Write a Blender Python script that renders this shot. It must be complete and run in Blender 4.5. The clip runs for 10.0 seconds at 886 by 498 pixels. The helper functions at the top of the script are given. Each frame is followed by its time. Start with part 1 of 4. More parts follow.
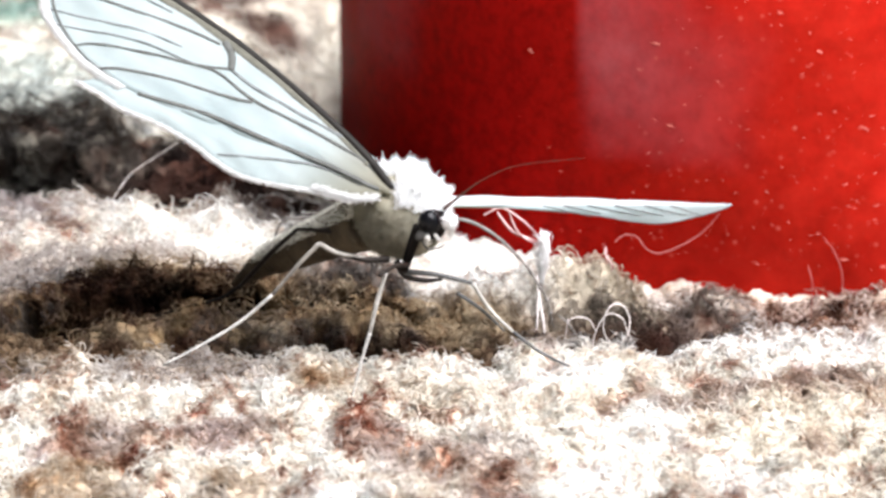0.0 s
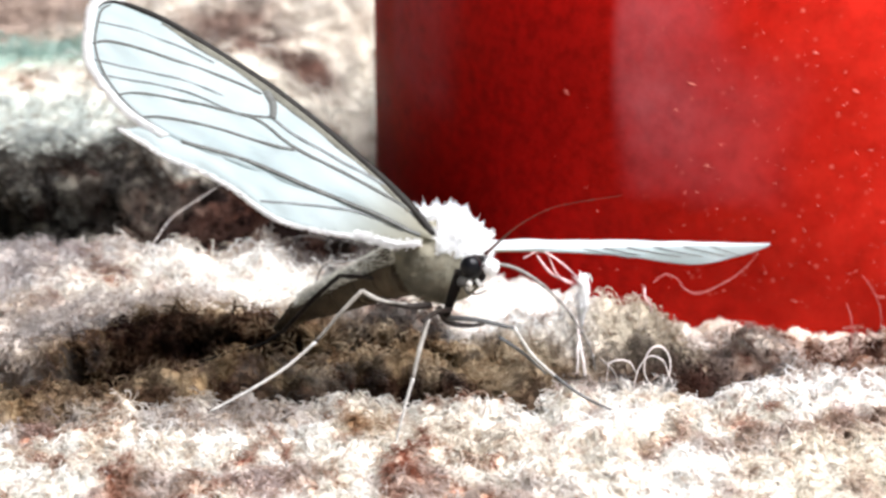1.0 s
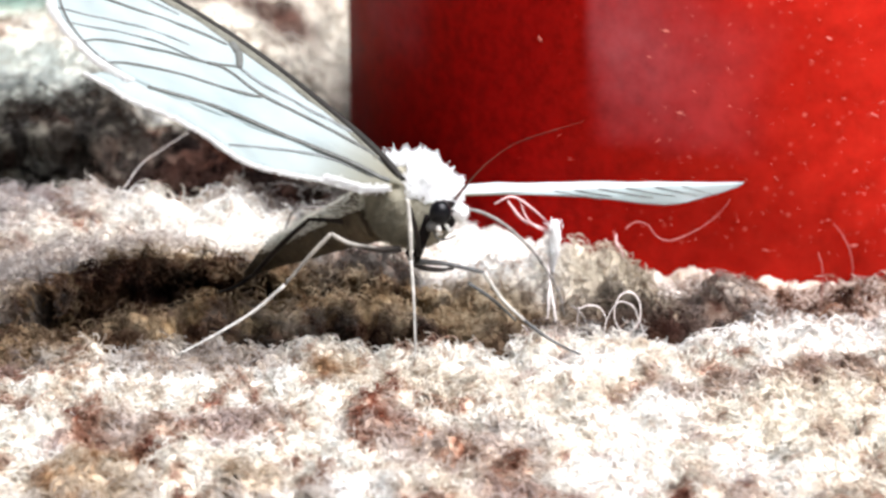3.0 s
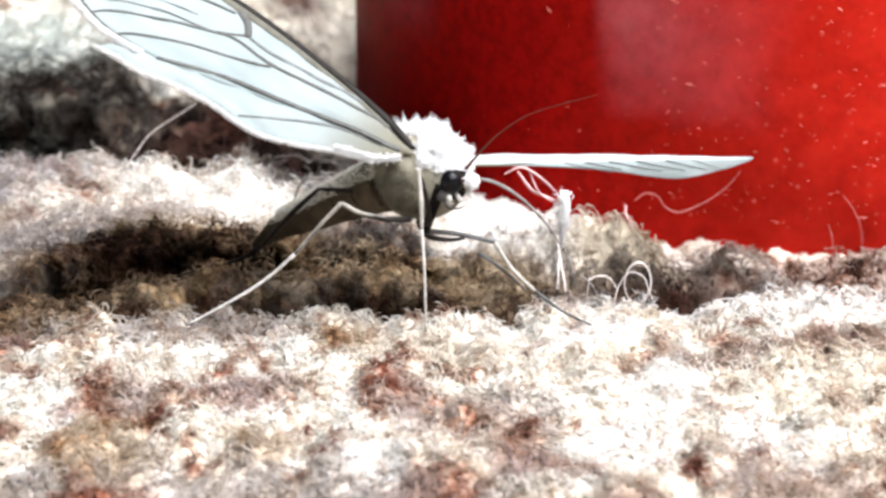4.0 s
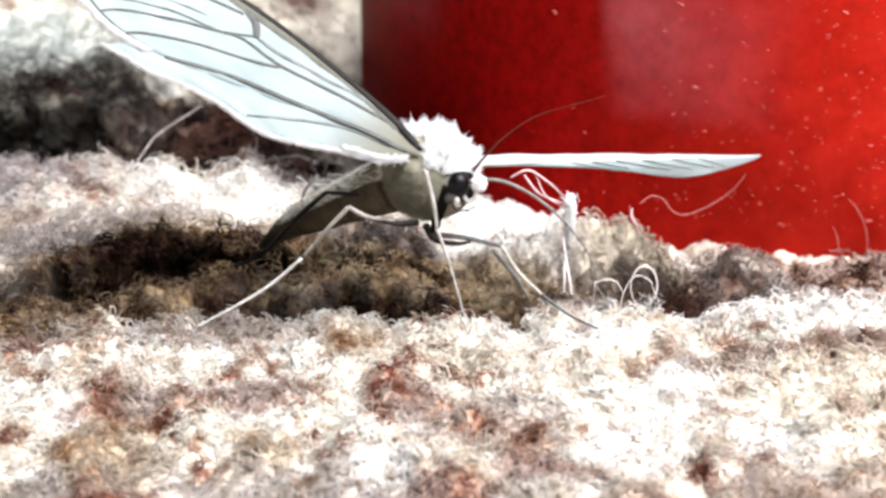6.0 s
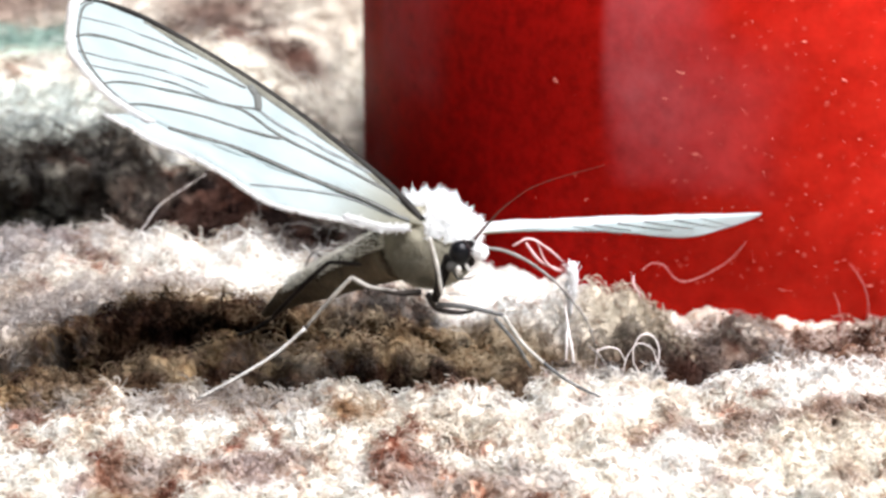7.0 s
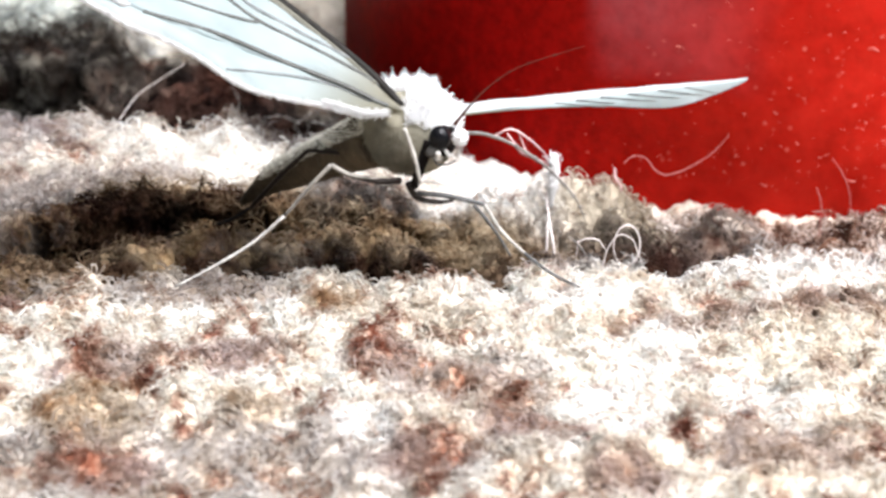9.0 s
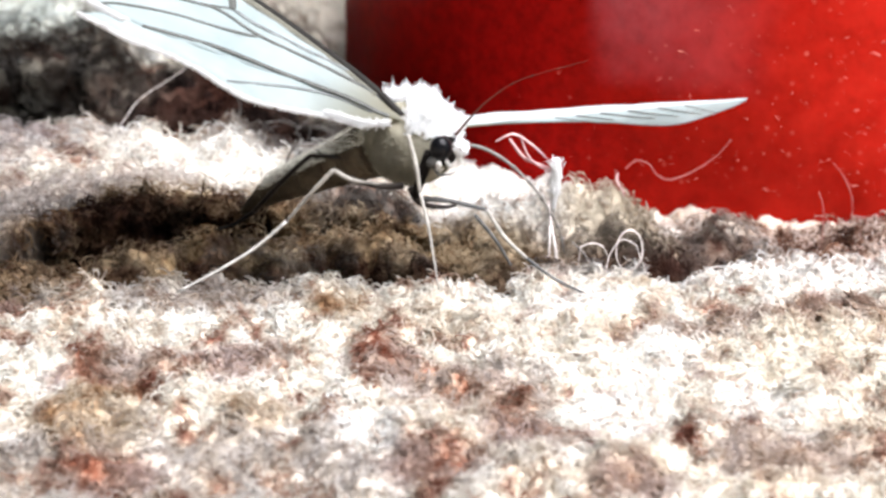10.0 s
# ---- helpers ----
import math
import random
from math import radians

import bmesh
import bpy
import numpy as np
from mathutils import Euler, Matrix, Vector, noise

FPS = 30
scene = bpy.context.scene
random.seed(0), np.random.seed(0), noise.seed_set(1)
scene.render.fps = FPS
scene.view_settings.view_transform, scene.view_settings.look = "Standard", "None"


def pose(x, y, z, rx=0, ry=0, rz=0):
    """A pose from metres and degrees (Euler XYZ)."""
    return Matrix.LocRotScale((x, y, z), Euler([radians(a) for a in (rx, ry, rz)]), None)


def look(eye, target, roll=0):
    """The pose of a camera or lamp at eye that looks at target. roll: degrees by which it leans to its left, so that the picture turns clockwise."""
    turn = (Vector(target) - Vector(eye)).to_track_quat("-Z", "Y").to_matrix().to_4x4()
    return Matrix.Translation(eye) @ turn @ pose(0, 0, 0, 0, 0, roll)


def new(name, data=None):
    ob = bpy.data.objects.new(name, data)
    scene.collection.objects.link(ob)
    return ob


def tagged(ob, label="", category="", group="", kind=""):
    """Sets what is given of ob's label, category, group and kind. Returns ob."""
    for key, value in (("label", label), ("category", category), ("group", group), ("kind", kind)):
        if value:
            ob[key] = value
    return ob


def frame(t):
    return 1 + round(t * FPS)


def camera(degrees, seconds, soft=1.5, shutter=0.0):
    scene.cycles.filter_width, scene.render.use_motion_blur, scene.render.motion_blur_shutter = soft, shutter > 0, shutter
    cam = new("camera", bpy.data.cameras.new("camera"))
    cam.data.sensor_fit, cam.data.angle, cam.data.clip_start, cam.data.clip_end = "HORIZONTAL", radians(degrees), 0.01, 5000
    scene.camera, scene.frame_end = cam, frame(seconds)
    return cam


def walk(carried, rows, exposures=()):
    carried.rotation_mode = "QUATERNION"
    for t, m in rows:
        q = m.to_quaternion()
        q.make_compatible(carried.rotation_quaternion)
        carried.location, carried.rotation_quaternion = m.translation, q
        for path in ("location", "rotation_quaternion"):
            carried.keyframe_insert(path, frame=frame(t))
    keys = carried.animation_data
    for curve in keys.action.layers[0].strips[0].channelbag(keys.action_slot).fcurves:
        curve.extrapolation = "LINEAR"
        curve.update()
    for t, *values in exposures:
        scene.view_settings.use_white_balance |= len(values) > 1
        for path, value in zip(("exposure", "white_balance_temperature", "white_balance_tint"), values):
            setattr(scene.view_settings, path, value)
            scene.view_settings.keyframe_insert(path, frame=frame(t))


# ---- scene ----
MM = 0.001

# ---- camera and its walk ----
cam = camera(30, 10.0, soft=3.0)
cam.data.dof.use_dof = True
cam.data.dof.focus_distance = 0.080
cam.data.dof.aperture_fstop = 88.0
PATH = [
    # seconds, eye, then turn to the left, tilt and roll in degrees
    (0, 0.00067, -0.07284, 0.03372, -1.022, -20.749, 0.955),
    (0.5, 0.00023, -0.07285, 0.03413, -0.695, -20.743, 0.654),
    (1, 0.00000, -0.07300, 0.03500, 0.000, -20.000, 0.000),
    (1.5, 0.00006, -0.07317, 0.03490, 0.122, -19.883, 0.001),
    (2, 0.00059, -0.07321, 0.03455, -0.153, -20.237, 0.197),
    (2.5, 0.00059, -0.07305, 0.03439, -0.633, -20.856, 0.447),
    (4, -0.00005, -0.07293, 0.03361, -0.790, -22.068, 0.656),
    (4.5, -0.00026, -0.07293, 0.03356, -0.782, -22.328, 0.712),
    (5, -0.00035, -0.07287, 0.03370, -0.753, -22.501, 0.718),
    (5.5, -0.00029, -0.07289, 0.03369, -0.789, -22.401, 0.762),
    (6.8, -0.00031, -0.07291, 0.03491, -0.533, -20.878, 0.483),
    (7, -0.00025, -0.07311, 0.03480, -0.576, -20.289, 0.367),
    (7.5, -0.00010, -0.07324, 0.03492, -0.495, -20.431, 0.358),
    (8, -0.00007, -0.07323, 0.03391, -0.838, -21.306, 0.738),
    (8.5, 0.00001, -0.07293, 0.03361, -1.120, -22.946, 0.847),
    (9, -0.00021, -0.07289, 0.03366, -1.332, -23.418, 1.031),
    (9.5, -0.00025, -0.07285, 0.03364, -1.399, -23.368, 1.028),
    (10, -0.00038, -0.07278, 0.03366, -1.374, -23.272, 1.021),
]
walk(cam, [(t, pose(x, y, z, 90 + tilt, 0, turn) @ pose(0, 0, 0, 0, 0, roll)) for t, x, y, z, turn, tilt, roll in PATH])

# ---- world, sun, exposure ----
SUN_FROM = Vector((0.38, -0.24, 0.88)).normalized()
world = bpy.data.worlds.new("sky")
world.use_nodes = True
scene.world = world
sky = world.node_tree.nodes.new("ShaderNodeTexSky")
sky.sky_type = "NISHITA"
sky.sun_disc = False
sky.air_density, sky.dust_density, sky.ozone_density = 0.8, 4.0, 0.4
sky.sun_elevation = math.asin(SUN_FROM.z)
sky.sun_rotation = math.atan2(SUN_FROM.x, SUN_FROM.y)
back = world.node_tree.nodes["Background"]
back.inputs["Strength"].default_value = 0.012
world.node_tree.links.new(sky.outputs[0], back.inputs[0])
sun = new("sun", bpy.data.lights.new("sun", "SUN"))
sun.data.energy, sun.data.angle, sun.data.color = 7.9, radians(50), (0.95, 0.95, 1.0)
sun.matrix_world = look(SUN_FROM * 0.5, (0, 0, 0))
scene.view_settings.exposure = 0.85


# ---- materials ----
def material(name, rough=0.6, metal=0.0):
    m = bpy.data.materials.new(name)
    m.use_nodes = True
    shader = m.node_tree.nodes["Principled BSDF"]
    shader.inputs["Roughness"].default_value = rough
    shader.inputs["Metallic"].default_value = metal
    return m, m.node_tree.nodes, m.node_tree.links, shader


def object_noise(nodes, links, scale, detail=3.0, rough=0.55, space="Object"):
    where = nodes.new("ShaderNodeTexCoord")
    tex = nodes.new("ShaderNodeTexNoise")
    tex.inputs["Scale"].default_value = scale
    tex.inputs["Detail"].default_value = detail
    tex.inputs["Roughness"].default_value = rough
    links.new(where.outputs[space], tex.inputs["Vector"])
    return tex.outputs["Fac"]


def ramp(nodes, links, fac, stops):
    node = nodes.new("ShaderNodeValToRGB")
    while len(node.color_ramp.elements) < len(stops):
        node.color_ramp.elements.new(0.5)
    for element, (at, colour) in zip(node.color_ramp.elements, stops):
        element.position = at
        element.color = (*colour, 1)
    links.new(fac, node.inputs[0])
    return node.outputs[0]


def mixed(nodes, links, fac, a, b, how="MIX"):
    node = nodes.new("ShaderNodeMix")
    node.data_type, node.blend_type = "RGBA", how
    for socket, value in ((node.inputs["Factor"], fac), (node.inputs["A"], a), (node.inputs["B"], b)):
        if isinstance(value, (float, int)):
            socket.default_value = value
        elif isinstance(value, tuple):
            socket.default_value = (*value, 1)
        else:
            links.new(value, socket)
    return node.outputs["Result"]


def bump(nodes, links, shader, fac, strength, distance):
    node = nodes.new("ShaderNodeBump")
    node.inputs["Strength"].default_value = strength
    node.inputs["Distance"].default_value = distance
    links.new(fac, node.inputs["Height"])
    links.new(node.outputs[0], shader.inputs["Normal"])


def plain(name, colour, rough=0.6, scale=900.0, vary=0.35, relief=0.0, metal=0.0):
    """One colour, broken up by grain at two scales."""
    m, nodes, links, shader = material(name, rough, metal)
    dark = tuple(c * (1 - vary) for c in colour)
    light = tuple(min(1.0, c * (1 + vary * 0.5)) for c in colour)
    coarse = ramp(nodes, links, object_noise(nodes, links, scale), [(0.3, dark), (0.7, light)])
    fine = ramp(nodes, links, object_noise(nodes, links, scale * 5), [(0.3, (0.75,) * 3), (0.7, (1.0,) * 3)])
    links.new(mixed(nodes, links, 1.0, coarse, fine, "MULTIPLY"), shader.inputs["Base Color"])
    shader.inputs["Specular IOR Level"].default_value = 0.15
    if relief:
        bump(nodes, links, shader, object_noise(nodes, links, scale * 4), 0.6, relief)
    return m


def wool_material(name="wool", strand=False):
    """Cream wool flecked with brown, with a dark green stripe and a teal spot woven in further back. Shade in the
    hollows is put into the colour. Strands let light through; the sheet below them repeats the colours darker, as shade
    between strands.
    """
    m, nodes, links, shader = material(name, 0.85)
    where = nodes.new("ShaderNodeTexCoord")
    split = nodes.new("ShaderNodeSeparateXYZ")
    links.new(where.outputs["Object"], split.inputs[0])
    edge_noise = object_noise(nodes, links, 130.0, 4.0)

    def spot(x, y, rx, ry, edge):
        """1 inside an ellipse on the rug, fading to 0 outside it, with an uneven edge."""
        dx = nodes.new("ShaderNodeMath")
        dx.operation = "MULTIPLY_ADD"
        links.new(split.outputs[0], dx.inputs[0])
        dx.inputs[1].default_value, dx.inputs[2].default_value = 1 / rx, -x / rx
        dy = nodes.new("ShaderNodeMath")
        dy.operation = "MULTIPLY_ADD"
        links.new(split.outputs[1], dy.inputs[0])
        dy.inputs[1].default_value, dy.inputs[2].default_value = 1 / ry, -y / ry
        join = nodes.new("ShaderNodeCombineXYZ")
        links.new(dx.outputs[0], join.inputs[0])
        links.new(dy.outputs[0], join.inputs[1])
        far = nodes.new("ShaderNodeVectorMath")
        far.operation = "LENGTH"
        links.new(join.outputs[0], far.inputs[0])
        wob = nodes.new("ShaderNodeMath")
        wob.operation = "MULTIPLY_ADD"
        links.new(edge_noise, wob.inputs[0])
        wob.inputs[1].default_value = 1.2
        links.new(far.outputs["Value"], wob.inputs[2])
        soft = nodes.new("ShaderNodeMapRange")
        soft.inputs["From Min"].default_value, soft.inputs["From Max"].default_value = 1.6 - edge, 1.6 + edge
        soft.inputs["To Min"].default_value, soft.inputs["To Max"].default_value = 1.0, 0.0
        links.new(wob.outputs[0], soft.inputs["Value"])
        return soft.outputs["Result"]

    def tinted(place, edge, strength, tone):
        return mixed(nodes, links, spot(*place, edge), colour, mixed(nodes, links, strength, colour, tone))

    # cream, grey and red-brown wool carded together
    patch = object_noise(nodes, links, 330.0, 6.0, 0.66)
    colour = ramp(nodes, links, patch, [(0.30, (0.055, 0.018, 0.012)), (0.37, (0.24, 0.088, 0.060)), (0.425, (0.58, 0.45, 0.37)), (0.468, (0.76, 0.735, 0.67)), (0.56, (0.89, 0.885, 0.86))])
    tan = ramp(nodes, links, object_noise(nodes, links, 150.0, 5.0, 0.65), [(0.50, (0.0,) * 3), (0.62, (0.45,) * 3)])
    colour = mixed(nodes, links, tan, colour, (0.76, 0.66, 0.52))
    # pale wool on the lump, the near ridge and the fold behind; last, colour lightened against the tin's shadow
    for x, y, rx, ry, tone in ((0.0235, 0.0030, 0.0165, 0.0024, (0.92, 0.92, 0.91)), (-0.0095, 0.0165, 0.0080, 0.0042, (0.88, 0.88, 0.86)), (-0.030, 0.020, 0.010, 0.008, (0.44, 0.40, 0.40)), (-0.015, 0.095, 0.060, 0.040, (0.52, 0.48, 0.43)), (-0.008, 0.064, 0.014, 0.014, (0.79, 0.77, 0.71))):
        colour = tinted((x, y, rx, ry), 0.3, 0.84, tone)
    # brown flecks behind the wing
    for x, y, rx, ry in ((-0.0214, 0.0900, 0.0050, 0.0075), (-0.0174, 0.0815, 0.0032, 0.0042), (-0.0134, 0.0730, 0.0036, 0.0042), (-0.0116, 0.0575, 0.0028, 0.0030), (-0.0082, 0.0520, 0.0024, 0.0026), (-0.0118, 0.0700, 0.0028, 0.0036), (-0.0190, 0.0755, 0.0032, 0.0040), (-0.0240, 0.0810, 0.0030, 0.0036)):
        colour = tinted((x, y, rx, ry), 0.45, 0.85, (0.10, 0.045, 0.034))
    # the strip before the tin: brown wool with paler curls
    strip = ramp(nodes, links, object_noise(nodes, links, 520.0, 5.0, 0.7), [(0.39, (0.05, 0.018, 0.012)), (0.46, (0.27, 0.15, 0.105)), (0.55, (0.72, 0.62, 0.56))])
    colour = mixed(nodes, links, spot(0.0300, 0.0132, 0.0165, 0.0080, 0.3), colour, strip)
    for x, y, rx, ry, strength, tone in ((0.020, -0.0060, 0.012, 0.0042, 0.45, (0.84, 0.80, 0.71)), (-0.010, -0.0165, 0.014, 0.0030, 0.40, (0.22, 0.13, 0.10)), (0.0212, -0.0008, 0.0034, 0.0010, 0.45, (0.22, 0.13, 0.09)), (-0.0105, -0.0004, 0.0045, 0.0017, 0.55, (0.20, 0.115, 0.085)), (-0.022, 0.0010, 0.0050, 0.0030, 0.6, (0.14, 0.06, 0.045))):
        colour = tinted((x, y, rx, ry), 0.4, strength, tone)
    # single locks carded in on the near ridge: rust, brown, straw and white
    for tone, strength, locks in (
        ((0.25, 0.080, 0.042), 0.56, ((-0.0080, -0.0076, 0.0021, 0.0016), (-0.0011, -0.0073, 0.0018, 0.0018), (-0.0145, -0.0094, 0.0015, 0.0011), (-0.0117, -0.0169, 0.0018, 0.0018), (0.0009, -0.0162, 0.0020, 0.0017), (0.0044, -0.0142, 0.0019, 0.0012), (0.0084, -0.0181, 0.0018, 0.0014), (-0.0193, -0.0014, 0.0010, 0.0022))),
        ((0.30, 0.155, 0.10), 0.52, ((0.0028, -0.0102, 0.0030, 0.0028), (0.0150, -0.0155, 0.0034, 0.0024), (0.0201, -0.0015, 0.0028, 0.0016), (0.0130, -0.0036, 0.0018, 0.0013), (0.0165, -0.0024, 0.0022, 0.0010), (-0.0125, -0.0085, 0.0026, 0.0016))),
        ((0.42, 0.29, 0.15), 0.55, ((-0.0065, -0.0124, 0.0014, 0.0015), (-0.0133, -0.0129, 0.0023, 0.0021), (-0.0036, -0.0015, 0.0013, 0.0017), (0.0129, -0.0110, 0.0016, 0.0011))),
        ((0.95, 0.95, 0.94), 0.80, ((0.0085, -0.0120, 0.0019, 0.0028), (0.0144, -0.0107, 0.0016, 0.0018), (0.0085, -0.0014, 0.0036, 0.0015), (0.0106, -0.0065, 0.0025, 0.0026), (-0.0020, -0.0140, 0.0014, 0.0012)))):
        for lock in locks:
            colour = tinted(lock, 0.35, strength, tone)
    # brown and olive wool in the hollow, its shade painted in as near-black patches (knots); dark green wool on the
    # fold behind
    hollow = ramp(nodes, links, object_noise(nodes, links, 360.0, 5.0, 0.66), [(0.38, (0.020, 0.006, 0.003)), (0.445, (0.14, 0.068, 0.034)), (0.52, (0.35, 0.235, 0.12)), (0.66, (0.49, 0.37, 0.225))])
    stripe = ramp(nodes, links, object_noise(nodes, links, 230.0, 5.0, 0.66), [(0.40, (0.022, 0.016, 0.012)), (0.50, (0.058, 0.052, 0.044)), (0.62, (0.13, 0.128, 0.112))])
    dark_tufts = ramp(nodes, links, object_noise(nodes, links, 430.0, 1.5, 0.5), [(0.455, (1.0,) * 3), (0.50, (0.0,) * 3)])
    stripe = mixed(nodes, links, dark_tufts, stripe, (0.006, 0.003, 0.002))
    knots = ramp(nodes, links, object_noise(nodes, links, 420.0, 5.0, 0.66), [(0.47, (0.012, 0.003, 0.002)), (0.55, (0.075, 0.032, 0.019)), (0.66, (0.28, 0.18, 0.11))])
    flank = ramp(nodes, links, object_noise(nodes, links, 430.0, 5.0, 0.68), [(0.40, (0.035, 0.012, 0.008)), (0.48, (0.17, 0.095, 0.058)), (0.61, (0.44, 0.35, 0.26))])
    # the lump's shaded front is painted brown, its sunlit top white
    colour = mixed(nodes, links, spot(0.0085, 0.0060, 0.0090, 0.0032, 0.25), colour, flank)
    colour = tinted((0.0048, 0.0116, 0.0050, 0.0036), 0.25, 0.88, (0.93, 0.93, 0.92))
    colour = tinted((0.0044, 0.0205, 0.0050, 0.0065), 0.25, 0.88, (0.92, 0.92, 0.91))
    colour = tinted((0.0155, 0.0094, 0.0042, 0.0028), 0.3, 0.8, (0.07, 0.028, 0.020))
    colour = tinted((0.0030, 0.0068, 0.0040, 0.0016), 0.3, 0.85, (0.05, 0.026, 0.020))
    colour = tinted((0.0110, 0.0104, 0.0034, 0.0022), 0.35, 0.75, (0.62, 0.55, 0.44))
    colour = tinted((0.0122, 0.0080, 0.0034, 0.0014), 0.3, 0.8, (0.05, 0.02, 0.014))
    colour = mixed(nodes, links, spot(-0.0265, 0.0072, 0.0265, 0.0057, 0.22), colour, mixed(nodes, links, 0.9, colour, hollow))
    # shade of the undercut and below the belly, painted as near-black wool
    colour = tinted((-0.0150, 0.0088, 0.0155, 0.0017), 0.3, 0.92, knots)
    colour = tinted((-0.0020, 0.0108, 0.0030, 0.0026), 0.3, 0.9, knots)
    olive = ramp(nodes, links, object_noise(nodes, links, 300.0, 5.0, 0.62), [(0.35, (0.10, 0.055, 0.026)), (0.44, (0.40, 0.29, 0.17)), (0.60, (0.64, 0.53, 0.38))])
    colour = tinted((-0.0015, 0.0078, 0.0080, 0.0017), 0.3, 0.88, olive)
    # shade in the slot behind the near ridge, painted the same way
    colour = tinted((-0.004, 0.0041, 0.018, 0.0014), 0.3, 0.9, knots)
    # the pale fold hangs lower at its far end
    for lock in ((-0.0235, 0.0093, 0.0034, 0.0032), (-0.0196, 0.0120, 0.0030, 0.0026), (-0.0160, 0.0128, 0.0040, 0.0020)):
        colour = tinted(lock, 0.25, 0.85, (0.66, 0.61, 0.58))
    # shade in the cavity and in the holes under the wing, painted dark
    colour = tinted((0.0138, 0.0052, 0.0026, 0.0018), 0.3, 0.9, (0.030, 0.010, 0.007))
    colour = tinted((-0.0068, 0.0222, 0.0056, 0.0042), 0.3, 0.88, (0.030, 0.010, 0.007))
    colour = mixed(nodes, links, spot(-0.038, 0.0370, 0.038, 0.0088, 0.25), colour, mixed(nodes, links, 0.97, colour, stripe))
    colour = tinted((-0.0110, 0.0370, 0.0090, 0.0060), 0.3, 0.85, mixed(nodes, links, dark_tufts, (0.070, 0.026, 0.018), (0.008, 0.002, 0.001)))
    colour = tinted((-0.038, 0.0510, 0.022, 0.0075), 0.35, 0.8, (0.60, 0.66, 0.64))
    colour = tinted((-0.038, 0.073, 0.011, 0.010), 0.35, 0.8, (0.26, 0.42, 0.38))
    colour = tinted((-0.0460, 0.096, 0.0120, 0.0180), 0.35, 0.7, (0.17, 0.10, 0.08))
    colour = tinted((-0.0430, 0.070, 0.0024, 0.0045), 0.3, 0.85, (0.05, 0.10, 0.24))
    if strand:
        island = nodes.new("ShaderNodeNewGeometry")
        each = ramp(nodes, links, island.outputs["Random Per Island"], [(0.0, (0.55, 0.42, 0.34)), (0.16, (0.88, 0.84, 0.79)), (0.6, (1.0, 1.0, 1.0)), (1.0, (1.07, 1.07, 1.07))])
        colour = mixed(nodes, links, 1.0, colour, each, "MULTIPLY")
        glow = nodes.new("ShaderNodeBsdfTranslucent")
        links.new(colour, glow.inputs["Color"])
        mix = nodes.new("ShaderNodeMixShader")
        mix.inputs[0].default_value = 0.58
        links.new(shader.outputs[0], mix.inputs[1])
        links.new(glow.outputs[0], mix.inputs[2])
        links.new(mix.outputs[0], nodes["Material Output"].inputs["Surface"])
    else:
        # same colour as the strands, darkened for shade in the gaps
        colour = mixed(nodes, links, 1.0, colour, (0.71, 0.67, 0.61), "MULTIPLY")
        bump(nodes, links, shader, object_noise(nodes, links, 1800.0, 4.0), 0.7, 0.0004)
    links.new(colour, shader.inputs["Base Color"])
    shader.inputs["Specular IOR Level"].default_value = 0.08
    return m


def wing_material(pale=0.0):
    """Thin scaled membrane; pale lifts its tone to put the far wing's sunlight into the colour."""
    m, nodes, links, shader = material("wing_scales", 0.55)
    grain = ramp(nodes, links, object_noise(nodes, links, 900.0, 4.0), [(0.3, (pale or 0.50, pale or 0.56, pale or 0.56)), (0.7, (pale or 0.58, pale or 0.65, pale or 0.65))])
    # buff scales at the root, thin grey cloud along the blade
    where = nodes.new("ShaderNodeTexCoord")
    split = nodes.new("ShaderNodeSeparateXYZ")
    links.new(where.outputs["Object"], split.inputs[0])
    near = nodes.new("ShaderNodeMapRange")
    near.interpolation_type = "SMOOTHSTEP"
    near.inputs["From Min"].default_value, near.inputs["From Max"].default_value = 0.0005, 0.0050
    near.inputs["To Min"].default_value, near.inputs["To Max"].default_value = 0.0 if pale else 0.9, 0.0
    links.new(split.outputs[0], near.inputs["Value"])
    cloud = ramp(nodes, links, object_noise(nodes, links, 260.0, 3.0), [(0.40, (0.86, 0.88, 0.88)), (0.55, (1.0, 1.0, 1.0))])
    grain = mixed(nodes, links, 1.0, mixed(nodes, links, near.outputs["Result"], grain, (0.34, 0.31, 0.22)), cloud, "MULTIPLY")
    links.new(grain, shader.inputs["Base Color"])
    bump(nodes, links, shader, object_noise(nodes, links, 3500.0), 0.25, 0.0001)
    glow = nodes.new("ShaderNodeBsdfTranslucent")
    links.new(mixed(nodes, links, near.outputs["Result"], (0.56, 0.64, 0.645), (0.34, 0.31, 0.22)), glow.inputs["Color"])
    mix = nodes.new("ShaderNodeMixShader")
    mix.inputs[0].default_value = 0.68
    links.new(shader.outputs[0], mix.inputs[1])
    links.new(glow.outputs[0], mix.inputs[2])
    links.new(mix.outputs[0], nodes["Material Output"].inputs["Surface"])
    return m


def fur_material():
    """White hair that lets light through."""
    m, nodes, links, shader = material("white_fur", 0.7)
    tone = ramp(nodes, links, object_noise(nodes, links, 700.0), [(0.3, (0.94, 0.94, 0.935)), (0.7, (0.98, 0.98, 0.98))])
    links.new(tone, shader.inputs["Base Color"])
    glow = nodes.new("ShaderNodeBsdfTranslucent")
    glow.inputs["Color"].default_value = (0.96, 0.96, 0.955, 1)
    mix = nodes.new("ShaderNodeMixShader")
    mix.inputs[0].default_value = 0.75
    links.new(shader.outputs[0], mix.inputs[1])
    links.new(glow.outputs[0], mix.inputs[2])
    links.new(mix.outputs[0], nodes["Material Output"].inputs["Surface"])
    return m


